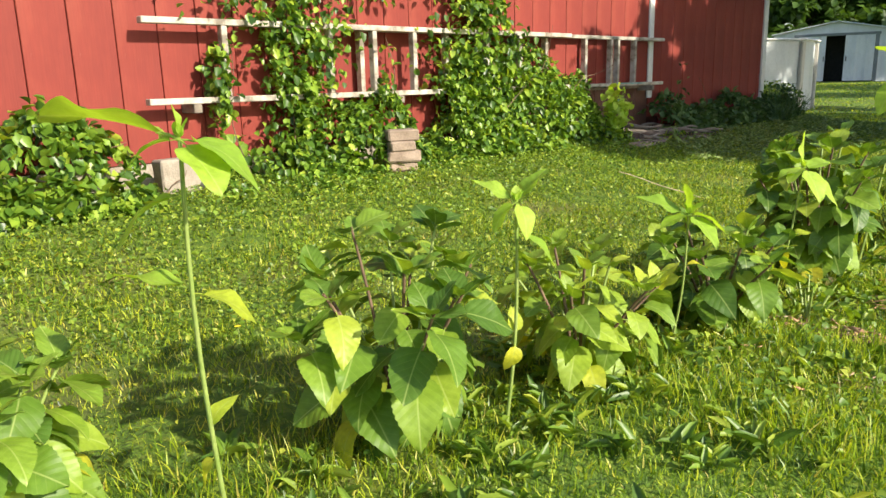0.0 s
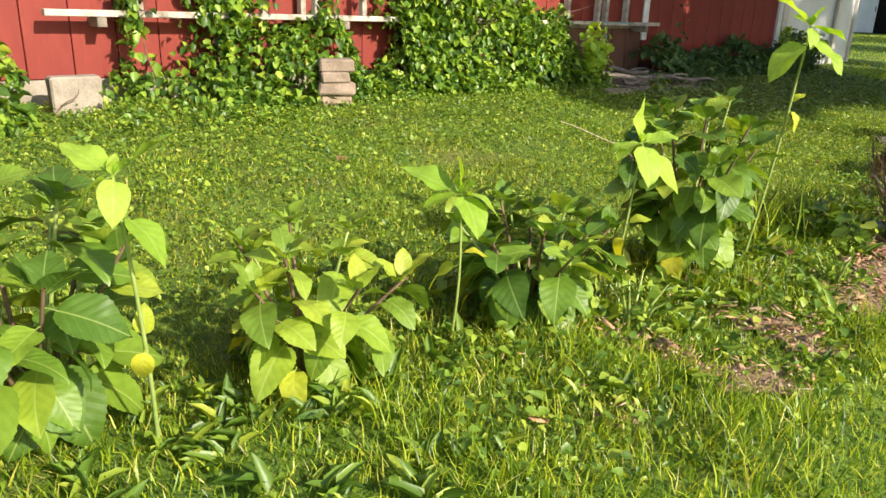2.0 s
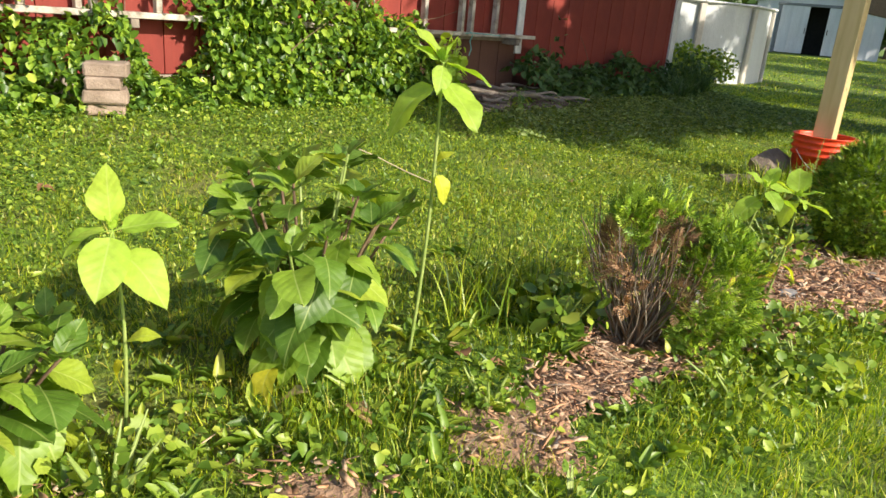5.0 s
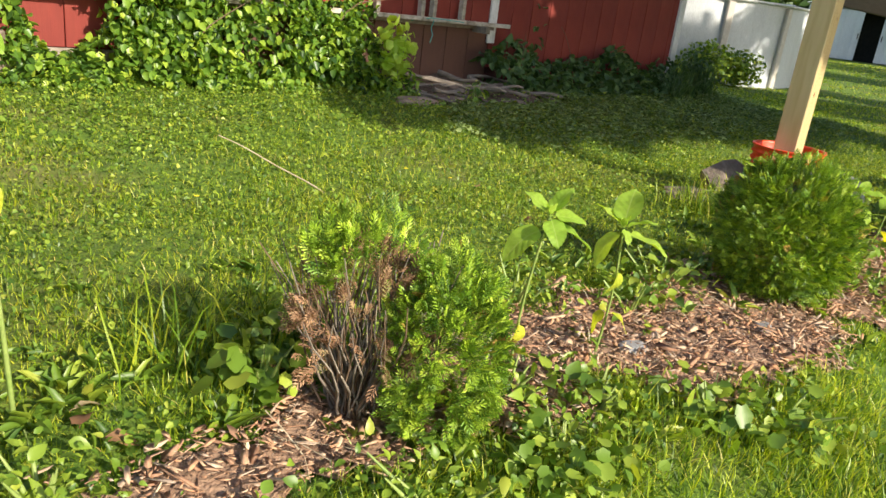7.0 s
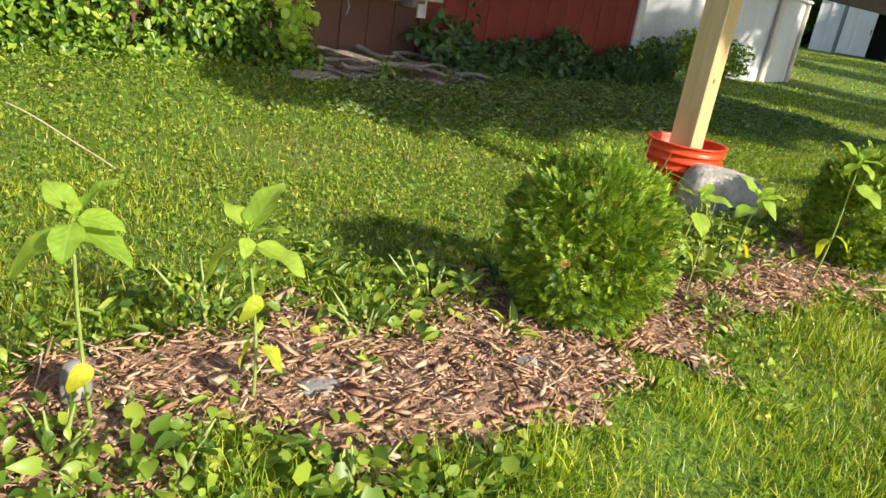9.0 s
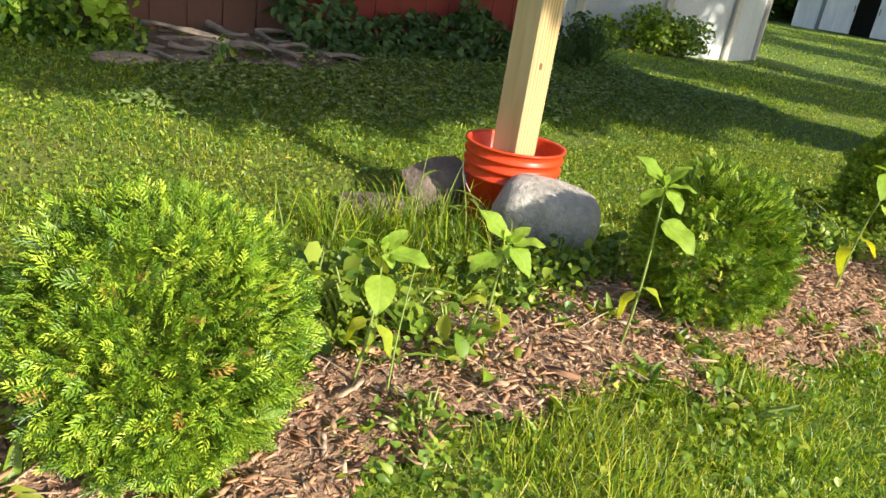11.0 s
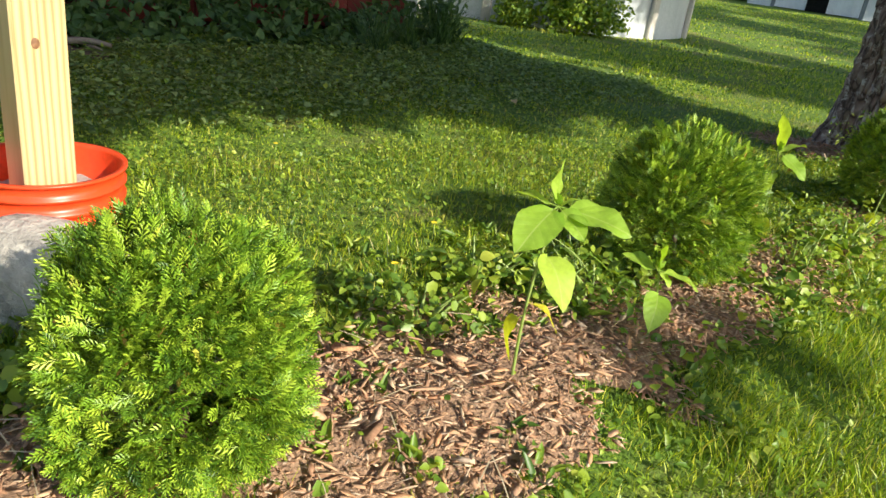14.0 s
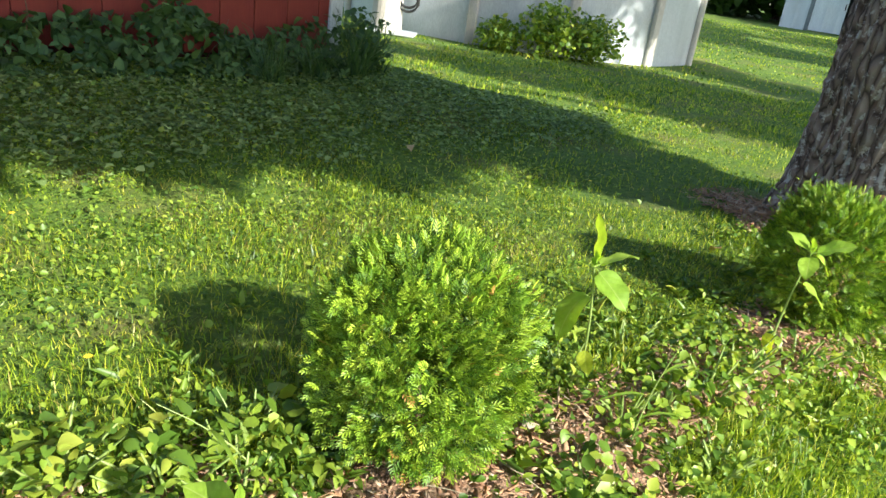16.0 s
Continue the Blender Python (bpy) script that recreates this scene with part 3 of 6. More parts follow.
def shed_box(name, x0, x1, y0, y1, z0, z1, mat, label="", bevel=0.01, owner=None):
    ob = part(name, box_bm((x1 - x0, y1 - y0, z1 - z0), bevel=bevel), mat, owner or shed, label)
    ob.matrix_basis = Matrix.Translation(((x0 + x1) / 2, (y0 + y1) / 2, (z0 + z1) / 2))
    return ob


def ribbed(name, x0, x1, z0, z1, y, label=""):
    """A sheet of ribbed metal facing -y."""
    n = max(2, int((x1 - x0) / 0.11))
    v, f = [], []
    for i in range(n + 1):
        x = x0 + (x1 - x0) * i / n
        d = 0.018 * (i % 4 == 0)
        v += [(x, y - d, z0), (x, y - d, z1), (x, y + 0.03, z0), (x, y + 0.03, z1)]
    for i in range(n):
        a = i * 4
        f += [(a, a + 4, a + 5, a + 1), (a + 2, a + 3, a + 7, a + 6), (a + 1, a + 5, a + 7, a + 3)]
    return mesh_obj(name, v, f, shed_mat, shed, label=label)


ribbed("front_wall", -SW / 2, -1.75, 0, SH, 0)
ribbed("front_wall", 1.75, SW / 2, 0, SH, 0)
door_a = ribbed("door", -1.6, -0.42, 0.06, SH - 0.12, -0.04, "white sliding door pushed aside")
door_b = ribbed("door", 0.38, 1.6, 0.06, SH - 0.12, -0.04, "white sliding door pushed aside")
shed_box("door_jamb", -1.76, -1.62, -0.05, 0.04, 0, SH - 0.05, shed_trim_mat)
shed_box("door_jamb", 1.62, 1.76, -0.05, 0.04, 0, SH - 0.05, shed_trim_mat)
shed_box("door_track", -1.8, 1.8, -0.07, 0.03, SH - 0.12, SH, shed_trim_mat)
shed_box("door_handle", -0.5, -0.46, -0.1, -0.055, 0.95, 1.2, hose_mat, owner=door_a)
shed_box("door_handle", 0.44, 0.48, -0.1, -0.055, 0.95, 1.2, hose_mat, owner=door_b)
shed_box("side_wall", -SW / 2, -SW / 2 + 0.03, 0.035, SD, 0, SH, shed_mat)
shed_box("side_wall", SW / 2 - 0.03, SW / 2, 0.035, SD, 0, SH, shed_mat)
shed_box("back_wall", -SW / 2, SW / 2, SD, SD + 0.03, 0, SH, shed_mat)
# Near-black sheet added behind the doors in place of the unlit inside.
shed_box("dark_inside_sheet", -2.4, 2.4, 1.2, 1.23, 0, SH - 0.05, dark_mat)
v = [(-SW / 2, 0, SH), (SW / 2, 0, SH), (0, 0, SR), (-SW / 2, 0.03, SH), (SW / 2, 0.03, SH), (0, 0.03, SR)]
mesh_obj("gable", v, [(0, 1, 2), (5, 4, 3), (0, 3, 4, 1)], shed_mat, shed)
for sg in (-1, 1):
    ln = math.hypot(SW / 2 + 0.12, SR - SH)
    ob = part("roof_panel", box_bm((ln, SD + 0.3, 0.05), bevel=0.01), shed_mat, shed)
    ob.matrix_basis = Matrix.Translation((sg * (SW / 4 + 0.05), SD / 2 - 0.02, (SH + SR) / 2 + 0.03)) @ pose(0, 0, 0, 0, sg * math.degrees(math.atan2(SR - SH, SW / 2)), 0)

# ---- post in a bucket ----
BX, BY = 4.555, 6.53
bucket_z = z_at(BX, BY) - 0.02
BH = 0.325 - bucket_z
bucket = thing("plastic_bucket", BX, BY, bucket_z, "orange-red ribbed plastic bucket filled with concrete", "bucket")
prof = [(0.0, 0.0), (0.165, 0.0), (0.173, 0.008), (0.188, BH * 0.62), (0.201, BH * 0.63), (0.203, BH * 0.66), (0.192, BH * 0.67), (0.194, BH * 0.74), (0.205, BH * 0.75), (0.206, BH * 0.78), (0.196, BH * 0.79), (0.197, BH * 0.86), (0.208, BH * 0.87), (0.208, BH * 0.89), (0.200, BH * 0.90), (0.203, BH * 0.975), (0.212, BH * 0.98), (0.212, BH), (0.197, BH), (0.194, BH * 0.97), (0.183, BH * 0.5), (0.0, BH * 0.5)]
v, f, seg = [], [], 48
for r, z in prof:
    for i in range(seg):
        a = 2 * math.pi * i / seg
        v.append((r * math.cos(a), r * math.sin(a), z))
for j in range(len(prof) - 1):
    for i in range(seg):
        f.append((j * seg + i, j * seg + (i + 1) % seg, (j + 1) * seg + (i + 1) % seg, (j + 1) * seg + i))
mesh_obj("shell", v, f, bucket_mat, bucket, True)
rr = np.linspace(0, 0.187, 7)
v, f = [], []
for j, r in enumerate(rr):
    for i in range(32):
        a = 2 * math.pi * i / 32
        v.append((r * math.cos(a), r * math.sin(a), BH * 0.74 + 0.008 * math.sin(i * 1.7 + j * 2.1) * (j > 0)))
for j in range(6):
    for i in range(32):
        f.append((j * 32 + i, j * 32 + (i + 1) % 32, (j + 1) * 32 + (i + 1) % 32, (j + 1) * 32 + i))
mesh_obj("concrete_fill", v, f, concrete_mat, bucket, True, "rough grey concrete")
pts = [(0.207 * math.cos(a), 0.207 * math.sin(a) - 0.01, BH * 0.72 - 0.16 * math.sin((a - math.pi * 1.05) / (math.pi * 0.9) * math.pi)) for a in np.linspace(math.pi * 1.05, math.pi * 1.95, 14)]
mesh_obj("wire_handle", *tube(pts, [0.0025] * 14, 5), card_mat, bucket, True, "thin steel bail handle hanging down")

post_z = bucket_z + BH * 0.72
post = thing("wooden_post", BX - 0.005, BY, post_z, "pale treated pine four by four post standing in a bucket", "post", rz=50.0)
part("timber", box_bm((0.132, 0.132, 2.1), (0, 0, 1.05), 0.005), pine_mat, post)
for kx, kz, kr in ((-0.012, 0.43, 0.013), (0.02, 0.86, 0.008)):
    bm = bmesh.new()
    bmesh.ops.create_uvsphere(bm, u_segments=14, v_segments=8, radius=kr)
    for q in bm.verts:
        q.co = Vector((q.co.x * 0.8, q.co.y * 0.12, q.co.z * 1.1))
    ob = part("knot", bm, knot_mat, post, "small dark knot", True)
    ob.matrix_basis = Matrix.Translation((kx, -0.066, kz))
sign = thing("hanging_board", BX + 0.07, BY + 0.05, 1.14, "dark stained board fixed to the side of the post", "board", rz=50)
part("plank", box_bm((2.6, 0.03, 0.42), (1.35, 0.04, 0.23), 0.004), board_mat, sign)
part("bracket", box_bm((0.12, 0.02, 0.06), (0.05, 0.015, 0.1), 0.003), hose_mat, sign)

# ---- stones ----
CUTS = ((0.8, 0.3, 0.5, 0.7), (-0.7, -0.5, 0.5, 0.65), (0.1, -0.9, 0.4, 0.6), (-0.2, 0.3, 0.93, 0.6), (0.5, -0.6, -0.6, 0.75), (-0.95, 0.2, -0.2, 0.75))


def rock(name, x, y, size, mat, label, seed, rz=0.0, tilt=0.0, sink=0.15, facets=0.25, cat="stone", lift=0.0, sharp=False):
    bm = bmesh.new()
    bmesh.ops.create_icosphere(bm, subdivisions=4, radius=1.0)
    for q in bm.verts:
        p = q.co.copy()
        n1 = noise.noise(p * 1.1 + Vector((seed * 3.1, 0, 0)))
        n2 = noise.noise(p * 3.5 + Vector((0, seed * 1.7, 0)))
        n3 = noise.noise(p * 9 + Vector((0, 0, seed)))
        q.co = p * (1 + facets * n1 + 0.12 * facets * 4 * n2 * 0.5 + 0.02 * n3)
        q.co = Vector((math.copysign(abs(q.co.x) ** 0.8, q.co.x) * size[0], math.copysign(abs(q.co.y) ** 0.8, q.co.y) * size[1], math.copysign(abs(q.co.z) ** 0.8, q.co.z) * size[2]))
    if sharp:
        for q in bm.verts:
            for nx, ny, nz, lim in CUTS:
                over = q.co.x / size[0] * nx + q.co.y / size[1] * ny + q.co.z / size[2] * nz - lim
                if over > 0:
                    q.co -= Vector((nx * size[0], ny * size[1], nz * size[2])) * over
    ob = part(name, bm, mat, smooth=not sharp)
    ob.matrix_basis = pose(x, y, z_at(x, y) + size[2] * (1 - 2 * sink) + lift, tilt, 0, rz)
    return tagged(ob, label, cat)


rock("boulder", 4.71, 6.27, (0.21, 0.14, 0.15), boulder_mat, "pale grey rounded granite boulder beside the bucket", 3, 2, 8, 0.10, 0.2)
rock("stone", 4.25, 6.60, (0.19, 0.10, 0.155), dark_rock_mat, "dark slab of stone leaning on the bucket", 5, 25, -30, 0.1, 0.3, sharp=True)
rock("stone", 4.02, 6.46, (0.20, 0.12, 0.06), dark_rock_mat, "flat brown stone lying in the grass", 8, 10, 0, 0.25, 0.25, sharp=True)
rock("stone", 2.80, 3.80, (0.03, 0.03, 0.06), pale_stone_mat, "small grey upright stone in the mulch", 4, 0, 0, 0.1, 0.08)
rock("stone", 3.26, 4.02, (0.05, 0.035, 0.012), pale_stone_mat, "small flat grey stone in the mulch", 6, 30, 0, 0.2, 0.2, lift=0.015)
rock("stone", 3.75, 4.32, (0.04, 0.03, 0.012), pale_stone_mat, "small flat grey stone in the mulch", 9, 70, 0, 0.2, 0.2, lift=0.015)
for i in range(4):
    a, b = rng.uniform(-1.2, -0.1), rng.uniform(0.35, 1.0)
    x, y = wall_xy(a, b)
    rock("stone", x, y, (rng.uniform(0.06, 0.16), rng.uniform(0.05, 0.1), rng.uniform(0.03, 0.06)), dark_rock_mat, "grey rubble stone in the dirt by the wall", 20 + i, rng.uniform(0, 180), 0, 0.3, 0.3)
x, y = wall_xy(-1.62, 0.92)
rock("flat_stone", x, y, (0.2, 0.12, 0.035), flag_mat, "tan flat stone at the edge of the lawn", 31, 40, 0, 0.2, 0.15, "stone")

# stacked flagstones by the wall
stack_x, stack_y = -0.31, 6.12
stack = thing("stone_stack", stack_x, stack_y, z_at(stack_x, stack_y), "short stack of tan flat stones among the vines", "stone stack", rz=20)
zz = 0.0
for i in range(4):
    h = 0.078 + 0.012 * (i % 2)
    bm = box_bm((0.24 + 0.03 * math.sin(i * 2.3), 0.26, h), (0.03 * math.sin(i * 3), 0.02 * math.cos(i * 2), zz + h / 2), 0.012)
    for q in bm.verts:
        q.co += Vector((noise.noise(q.co * 9 + Vector((i, 0, 0))), noise.noise(q.co * 9 + Vector((0, i, 0))), 0.3 * noise.noise(q.co * 8))) * 0.016
    part("stone", bm, flag_mat, stack)
    zz += h - 0.003

# pale block at the foot of the wall
bm = box_bm((0.28, 0.2, 0.23), (0, 0, 0.10), 0.012)
for q in bm.verts:
    q.co += Vector((noise.noise(q.co * 7), noise.noise(q.co * 8 + Vector((3, 0, 0))), noise.noise(q.co * 6))) * 0.012
ob = part("concrete_block", bm, block_mat)
bx, by = wall_xy(-6.40, 0.36)
ob.matrix_basis = pose(bx, by, z_at(bx, by), 0, 0, 38)
tagged(ob, "pale worn concrete block among the vine leaves", "concrete block")

# bare dirt heap under the ladder's end
dx, dy = np.meshgrid(np.linspace(-1.6, 0.25, 24), np.linspace(0.02, 1.05, 14))
edge = np.clip(np.minimum(np.minimum(dx + 1.6, 0.25 - dx) / 0.3, (1.05 - dy) / 0.25), 0, 1)
wx, wy = P0[0] + U[0] * dx + N[0] * dy, P0[1] + U[1] * dx + N[1] * dy
dz = gz(wx, wy) - 0.02 + edge * (0.04 + 0.03 * np.sin(dx * 7) * np.cos(dy * 6) + 0.02 * np.sin(dx * 17 + dy * 13))
di = np.arange(dx.size).reshape(dx.shape)
tagged(mesh_obj("dirt_patch", np.stack([wx.ravel(), wy.ravel(), dz.ravel()], -1), np.stack([di[:-1, :-1], di[:-1, 1:], di[1:, 1:], di[1:, :-1]], -1).reshape(-1, 4), dirt_mat, smooth=True), "bare brown dirt at the barn foot", "dirt", kind="structure")

# logs and dead sticks on the bare dirt
for i in range(26):
    a, b = rng.uniform(-1.4, 0.15), rng.uniform(0.2, 0.95)
    x, y = wall_xy(a, b)
    ln, an = rng.uniform(0.25, 0.7), rng.uniform(-0.6, 0.9)
    r = rng.uniform(0.01, 0.03)
    p = [(x + (t - 0.5) * ln * math.cos(an), y + (t - 0.5) * ln * math.sin(an), z_at(x, y) + r * 0.7 + 0.11 * (i % 5) / 4 * math.exp(-((a + 0.6) / 0.5) ** 2) + 0.02 * math.sin(t * 5 + i)) for t in np.linspace(0, 1, 6)]
    tagged(mesh_obj("dead_branch", *tube(p, np.linspace(r, r * 0.5, 6), 7, 0.12, i), dead_wood_mat, smooth=True), "grey dead branch lying on bare dirt", "branch", "branches by the wall")
p = [(1.35 + 0.6 * t, 5.64 - 0.09 * t + 0.02 * math.sin(t * 4), 0.13 + (z_at(1.95, 5.55) + 0.015 - 0.13) * t + 0.004 * math.sin(t * 9)) for t in np.linspace(0, 1, 14)]
tagged(mesh_obj("stick", *tube(p, np.linspace(0.003, 0.0045, 14), 6, 0.1), straw_mat, smooth=True), "thin pale dry stick standing slanted in the lawn", "stick")


# ---- sunflowers ----
sun_leaves = [big_leaf("sunflower_leaf", sun_leaf_mat, 0.6, d, 0.004, 0.04, 14, i) for i, d in enumerate((0.05, 0.14, 0.28, 0.5))]
old_leaves = [big_leaf("old_leaf", old_leaf_mat, 0.56, d, 0.004, 0.0, 12, 9 + i) for i, d in enumerate((0.4, 0.8))]


def sunflower(x, y, height, lean, seed, leaves, label="young sunflower with pale green leaves on a thin stem"):
    """leaves: height on the stem, heading and rise in degrees, length, and c crown, u upright, s side or o old."""
    rn = np.random.default_rng(seed)
    pl = thing("sunflower", x, y, z_at(x, y), label, "sunflower", "sunflowers in the bed")
    n = 9
    ts = np.linspace(0, 1, n)
    bow = 0.012 * np.sin(ts * math.pi) * rn.choice((-1, 1))
    stem = np.stack([lean[0] * ts + bow, lean[1] * ts + 0.004 * np.sin(5 * ts + seed), -0.02 + (height + 0.02) * ts], -1)
    r0 = 0.003 + 0.0034 * height
    mesh_obj("stem", *tube(stem, np.linspace(r0, r0 * 0.65, n), 7), stem_mat, pl, True)
    for t, yaw, rise, size, kind in leaves:
        at = tuple(np.interp(t, ts, stem[:, c]) for c in range(3))
        me = old_leaves[rn.integers(0, 2)] if kind == "o" else sun_leaves[0 if kind == "u" else rn.integers(0, 2) if rise > 0 else rn.integers(1, 4)]
        leaf_part(me, pl, at, radians(yaw), radians(rise + 8), rn.uniform(-0.3, 0.3), size * (1.02 if kind != "c" or rise > -12 else 0.9))
    # the folded bud between the crown leaves
    for k in range(3):
        leaf_part(sun_leaves[0], pl, tuple(stem[-1]), 2.1 * k + seed, 1.2, 0.0, 0.028 + 0.006 * k)
    return pl


sunflower(-0.34, 1.55, 0.76, (0.038, -0.136), 1, [(1, 84, 10, 0.253, "c"), (1, 100, 79, 0.06, "u"), (1, 101, -10, 0.104, "c"), (1, -96, -15, 0.169, "c"), (1, -128, -36, 0.155, "c"), (0.88, 114, -18, 0.137, "s"), (0.66, 84, 4, 0.15, "s"), (0.65, -82, -18, 0.124, "o"), (0.28, -35, 73, 0.071, "o"), (0.2, 124, -54, 0.068, "o")], "tall young sunflower with broad leaves and yellow lower leaves")
sunflower(0.25, 1.85, 0.58, (0.022, -0.103), 2, [(1, 74, 21, 0.108, "c"), (1, -55, 27, 0.121, "c"), (1, 120, -26, 0.091, "c"), (1, -146, -37, 0.097, "c"), (1, -88, 47, 0.042, "u"), (0.88, -105, -21, 0.11, "s"), (0.48, 18, 78, 0.065, "o"), (0.45, -163, -72, 0.072, "o")])
sunflower(0.80, 2.39, 0.43, (0.017, -0.077), 3, [(1, 75, 14, 0.161, "c"), (1, 97, 80, 0.094, "u"), (1, -104, -7, 0.111, "c"), (1, 112, -12, 0.111, "c"), (1, -148, -27, 0.158, "c"), (1, -91, 38, 0.055, "u"), (0.58, 83, -31, 0.11, "o"), (0.65, -79, 5, 0.073, "o")])
sunflower(1.25, 2.74, 0.52, (0.044, -0.095), 4, [(1, -119, 87, 0.125, "u"), (1, -66, 7, 0.115, "c"), (1, 124, -8, 0.092, "c"), (1, 103, -17, 0.111, "c"), (1, -163, -38, 0.161, "c"), (0.93, -122, -21, 0.143, "s"), (0.55, -88, 27, 0.073, "o"), (0.48, 129, -50, 0.068, "o")])
sunflower(1.83, 3.25, 0.83, (0.036, -0.149), 5, [(1, 67, 37, 0.14, "c"), (1, -94, 58, 0.07, "u"), (1, -104, -14, 0.072, "c"), (1, -94, -20, 0.137, "c"), (1, -165, -52, 0.093, "c"), (1, 87, 21, 0.079, "c"), (0.96, -136, -41, 0.158, "s"), (0.94, 120, -28, 0.164, "s"), (0.71, -78, 52, 0.057, "o"), (0.69, -127, -61, 0.088, "o")], "tall young sunflower rising behind a leafy bush")
sunflower(2.88, 3.73, 0.49, (0.028, -0.087), 6, [(1, 64, 32, 0.086, "c"), (1, -49, 42, 0.092, "c"), (1, -90, 0, 0.088, "c"), (1, -166, -35, 0.106, "c"), (0.96, -96, -16, 0.119, "s"), (0.93, 125, -21, 0.124, "s"), (0.41, -131, -64, 0.078, "o")])
sunflower(3.13, 3.94, 0.43, (-0.004, -0.078), 7, [(1, 58, 25, 0.101, "c"), (1, -26, 40, 0.135, "c"), (1, -97, 17, 0.086, "c"), (1, -154, -35, 0.064, "c"), (0.97, 120, -27, 0.116, "s"), (0.97, -98, -19, 0.131, "s"), (0.73, -128, -70, 0.082, "o"), (0.43, 101, -55, 0.084, "o"), (0.42, -93, -29, 0.086, "o")])
sunflower(4.21, 5.05, 0.40, (0.053, -0.071), 8, [(1, 82, 8, 0.078, "c"), (1, -38, 32, 0.073, "c"), (1, -99, -4, 0.105, "c"), (1, -141, -22, 0.056, "c"), (0.88, -168, -23, 0.114, "s"), (0.58, 115, -33, 0.086, "o"), (0.56, -102, -38, 0.098, "o")])
sunflower(4.53, 5.28, 0.37, (0.005, -0.067), 9, [(1, 63, 37, 0.113, "c"), (1, -58, 35, 0.07, "c"), (1, -94, 9, 0.091, "c"), (1, -131, -22, 0.108, "c"), (1, 176, -30, 0.045, "c"), (0.93, 132, -21, 0.112, "s"), (0.55, 99, 4, 0.072, "o"), (0.53, -88, -28, 0.072, "o")])
sunflower(4.93, 5.49, 0.53, (-0.016, -0.097), 10, [(1, 66, 35, 0.111, "c"), (1, -57, 30, 0.102, "c"), (1, -103, 2, 0.079, "c"), (1, -141, -38, 0.094, "c"), (1, 126, -32, 0.106, "c"), (0.84, -137, -28, 0.135, "s"), (0.42, 104, -45, 0.099, "o"), (0.44, -93, -24, 0.096, "o")])
sunflower(5.89, 6.31, 0.51, (0.017, -0.091), 11, [(1, -111, 87, 0.11, "u"), (1, 95, 8, 0.101, "c"), (1, -74, 19, 0.056, "c"), (1, -153, -20, 0.126, "c"), (1, 152, -20, 0.191, "c"), (1, -110, -9, 0.169, "c"), (0.77, -153, -14, 0.153, "s"), (0.43, 103, -46, 0.114, "o"), (0.5, -89, -25, 0.105, "o")])
sunflower(6.30, 6.63, 0.26, (-0.029, -0.047), 12, [(1, -96, 82, 0.087, "u"), (1, 78, 9, 0.112, "c"), (1, -100, -17, 0.136, "c"), (1, -146, -27, 0.068, "c"), (0.75, 174, -17, 0.133, "s")], "small sunflower seedling with four pale leaves")
sunflower(6.92, 7.57, 0.44, (-0.041, -0.083), 13, [(1, 101, 81, 0.143, "u"), (1, 90, 4, 0.053, "c"), (1, -66, 11, 0.136, "c"), (1, -140, -33, 0.16, "c"), (1, -90, 73, 0.054, "u"), (0.83, 129, -24, 0.161, "s"), (0.43, 156, -76, 0.086, "o")])
sunflower(7.59, 7.97, 0.45, (-0.008, -0.081), 14, [(1, 44, 26, 0.101, "c"), (1, -98, 21, 0.129, "c"), (1, -103, -23, 0.102, "c"), (1, 156, -36, 0.114, "c"), (1, 102, 81, 0.053, "u"), (0.79, -110, -30, 0.118, "s"), (0.36, 116, -57, 0.092, "o")])

# ---- leafy bushes ----
bush_leaves = [big_leaf("bush_leaf", bush_mat, w, d, 0.011, 0.02, 24, 30 + i) for i, (w, d) in enumerate(((0.54, 0.1), (0.66, 0.2), (0.6, 0.32), (0.64, 0.45)))]

pale_leaves = [big_leaf("bush_leaf", pale_bush_mat, w, d, 0.011, 0.02, 24, 40 + i) for i, (w, d) in enumerate(((0.54, 0.1), (0.66, 0.2), (0.6, 0.32), (0.64, 0.45)))]


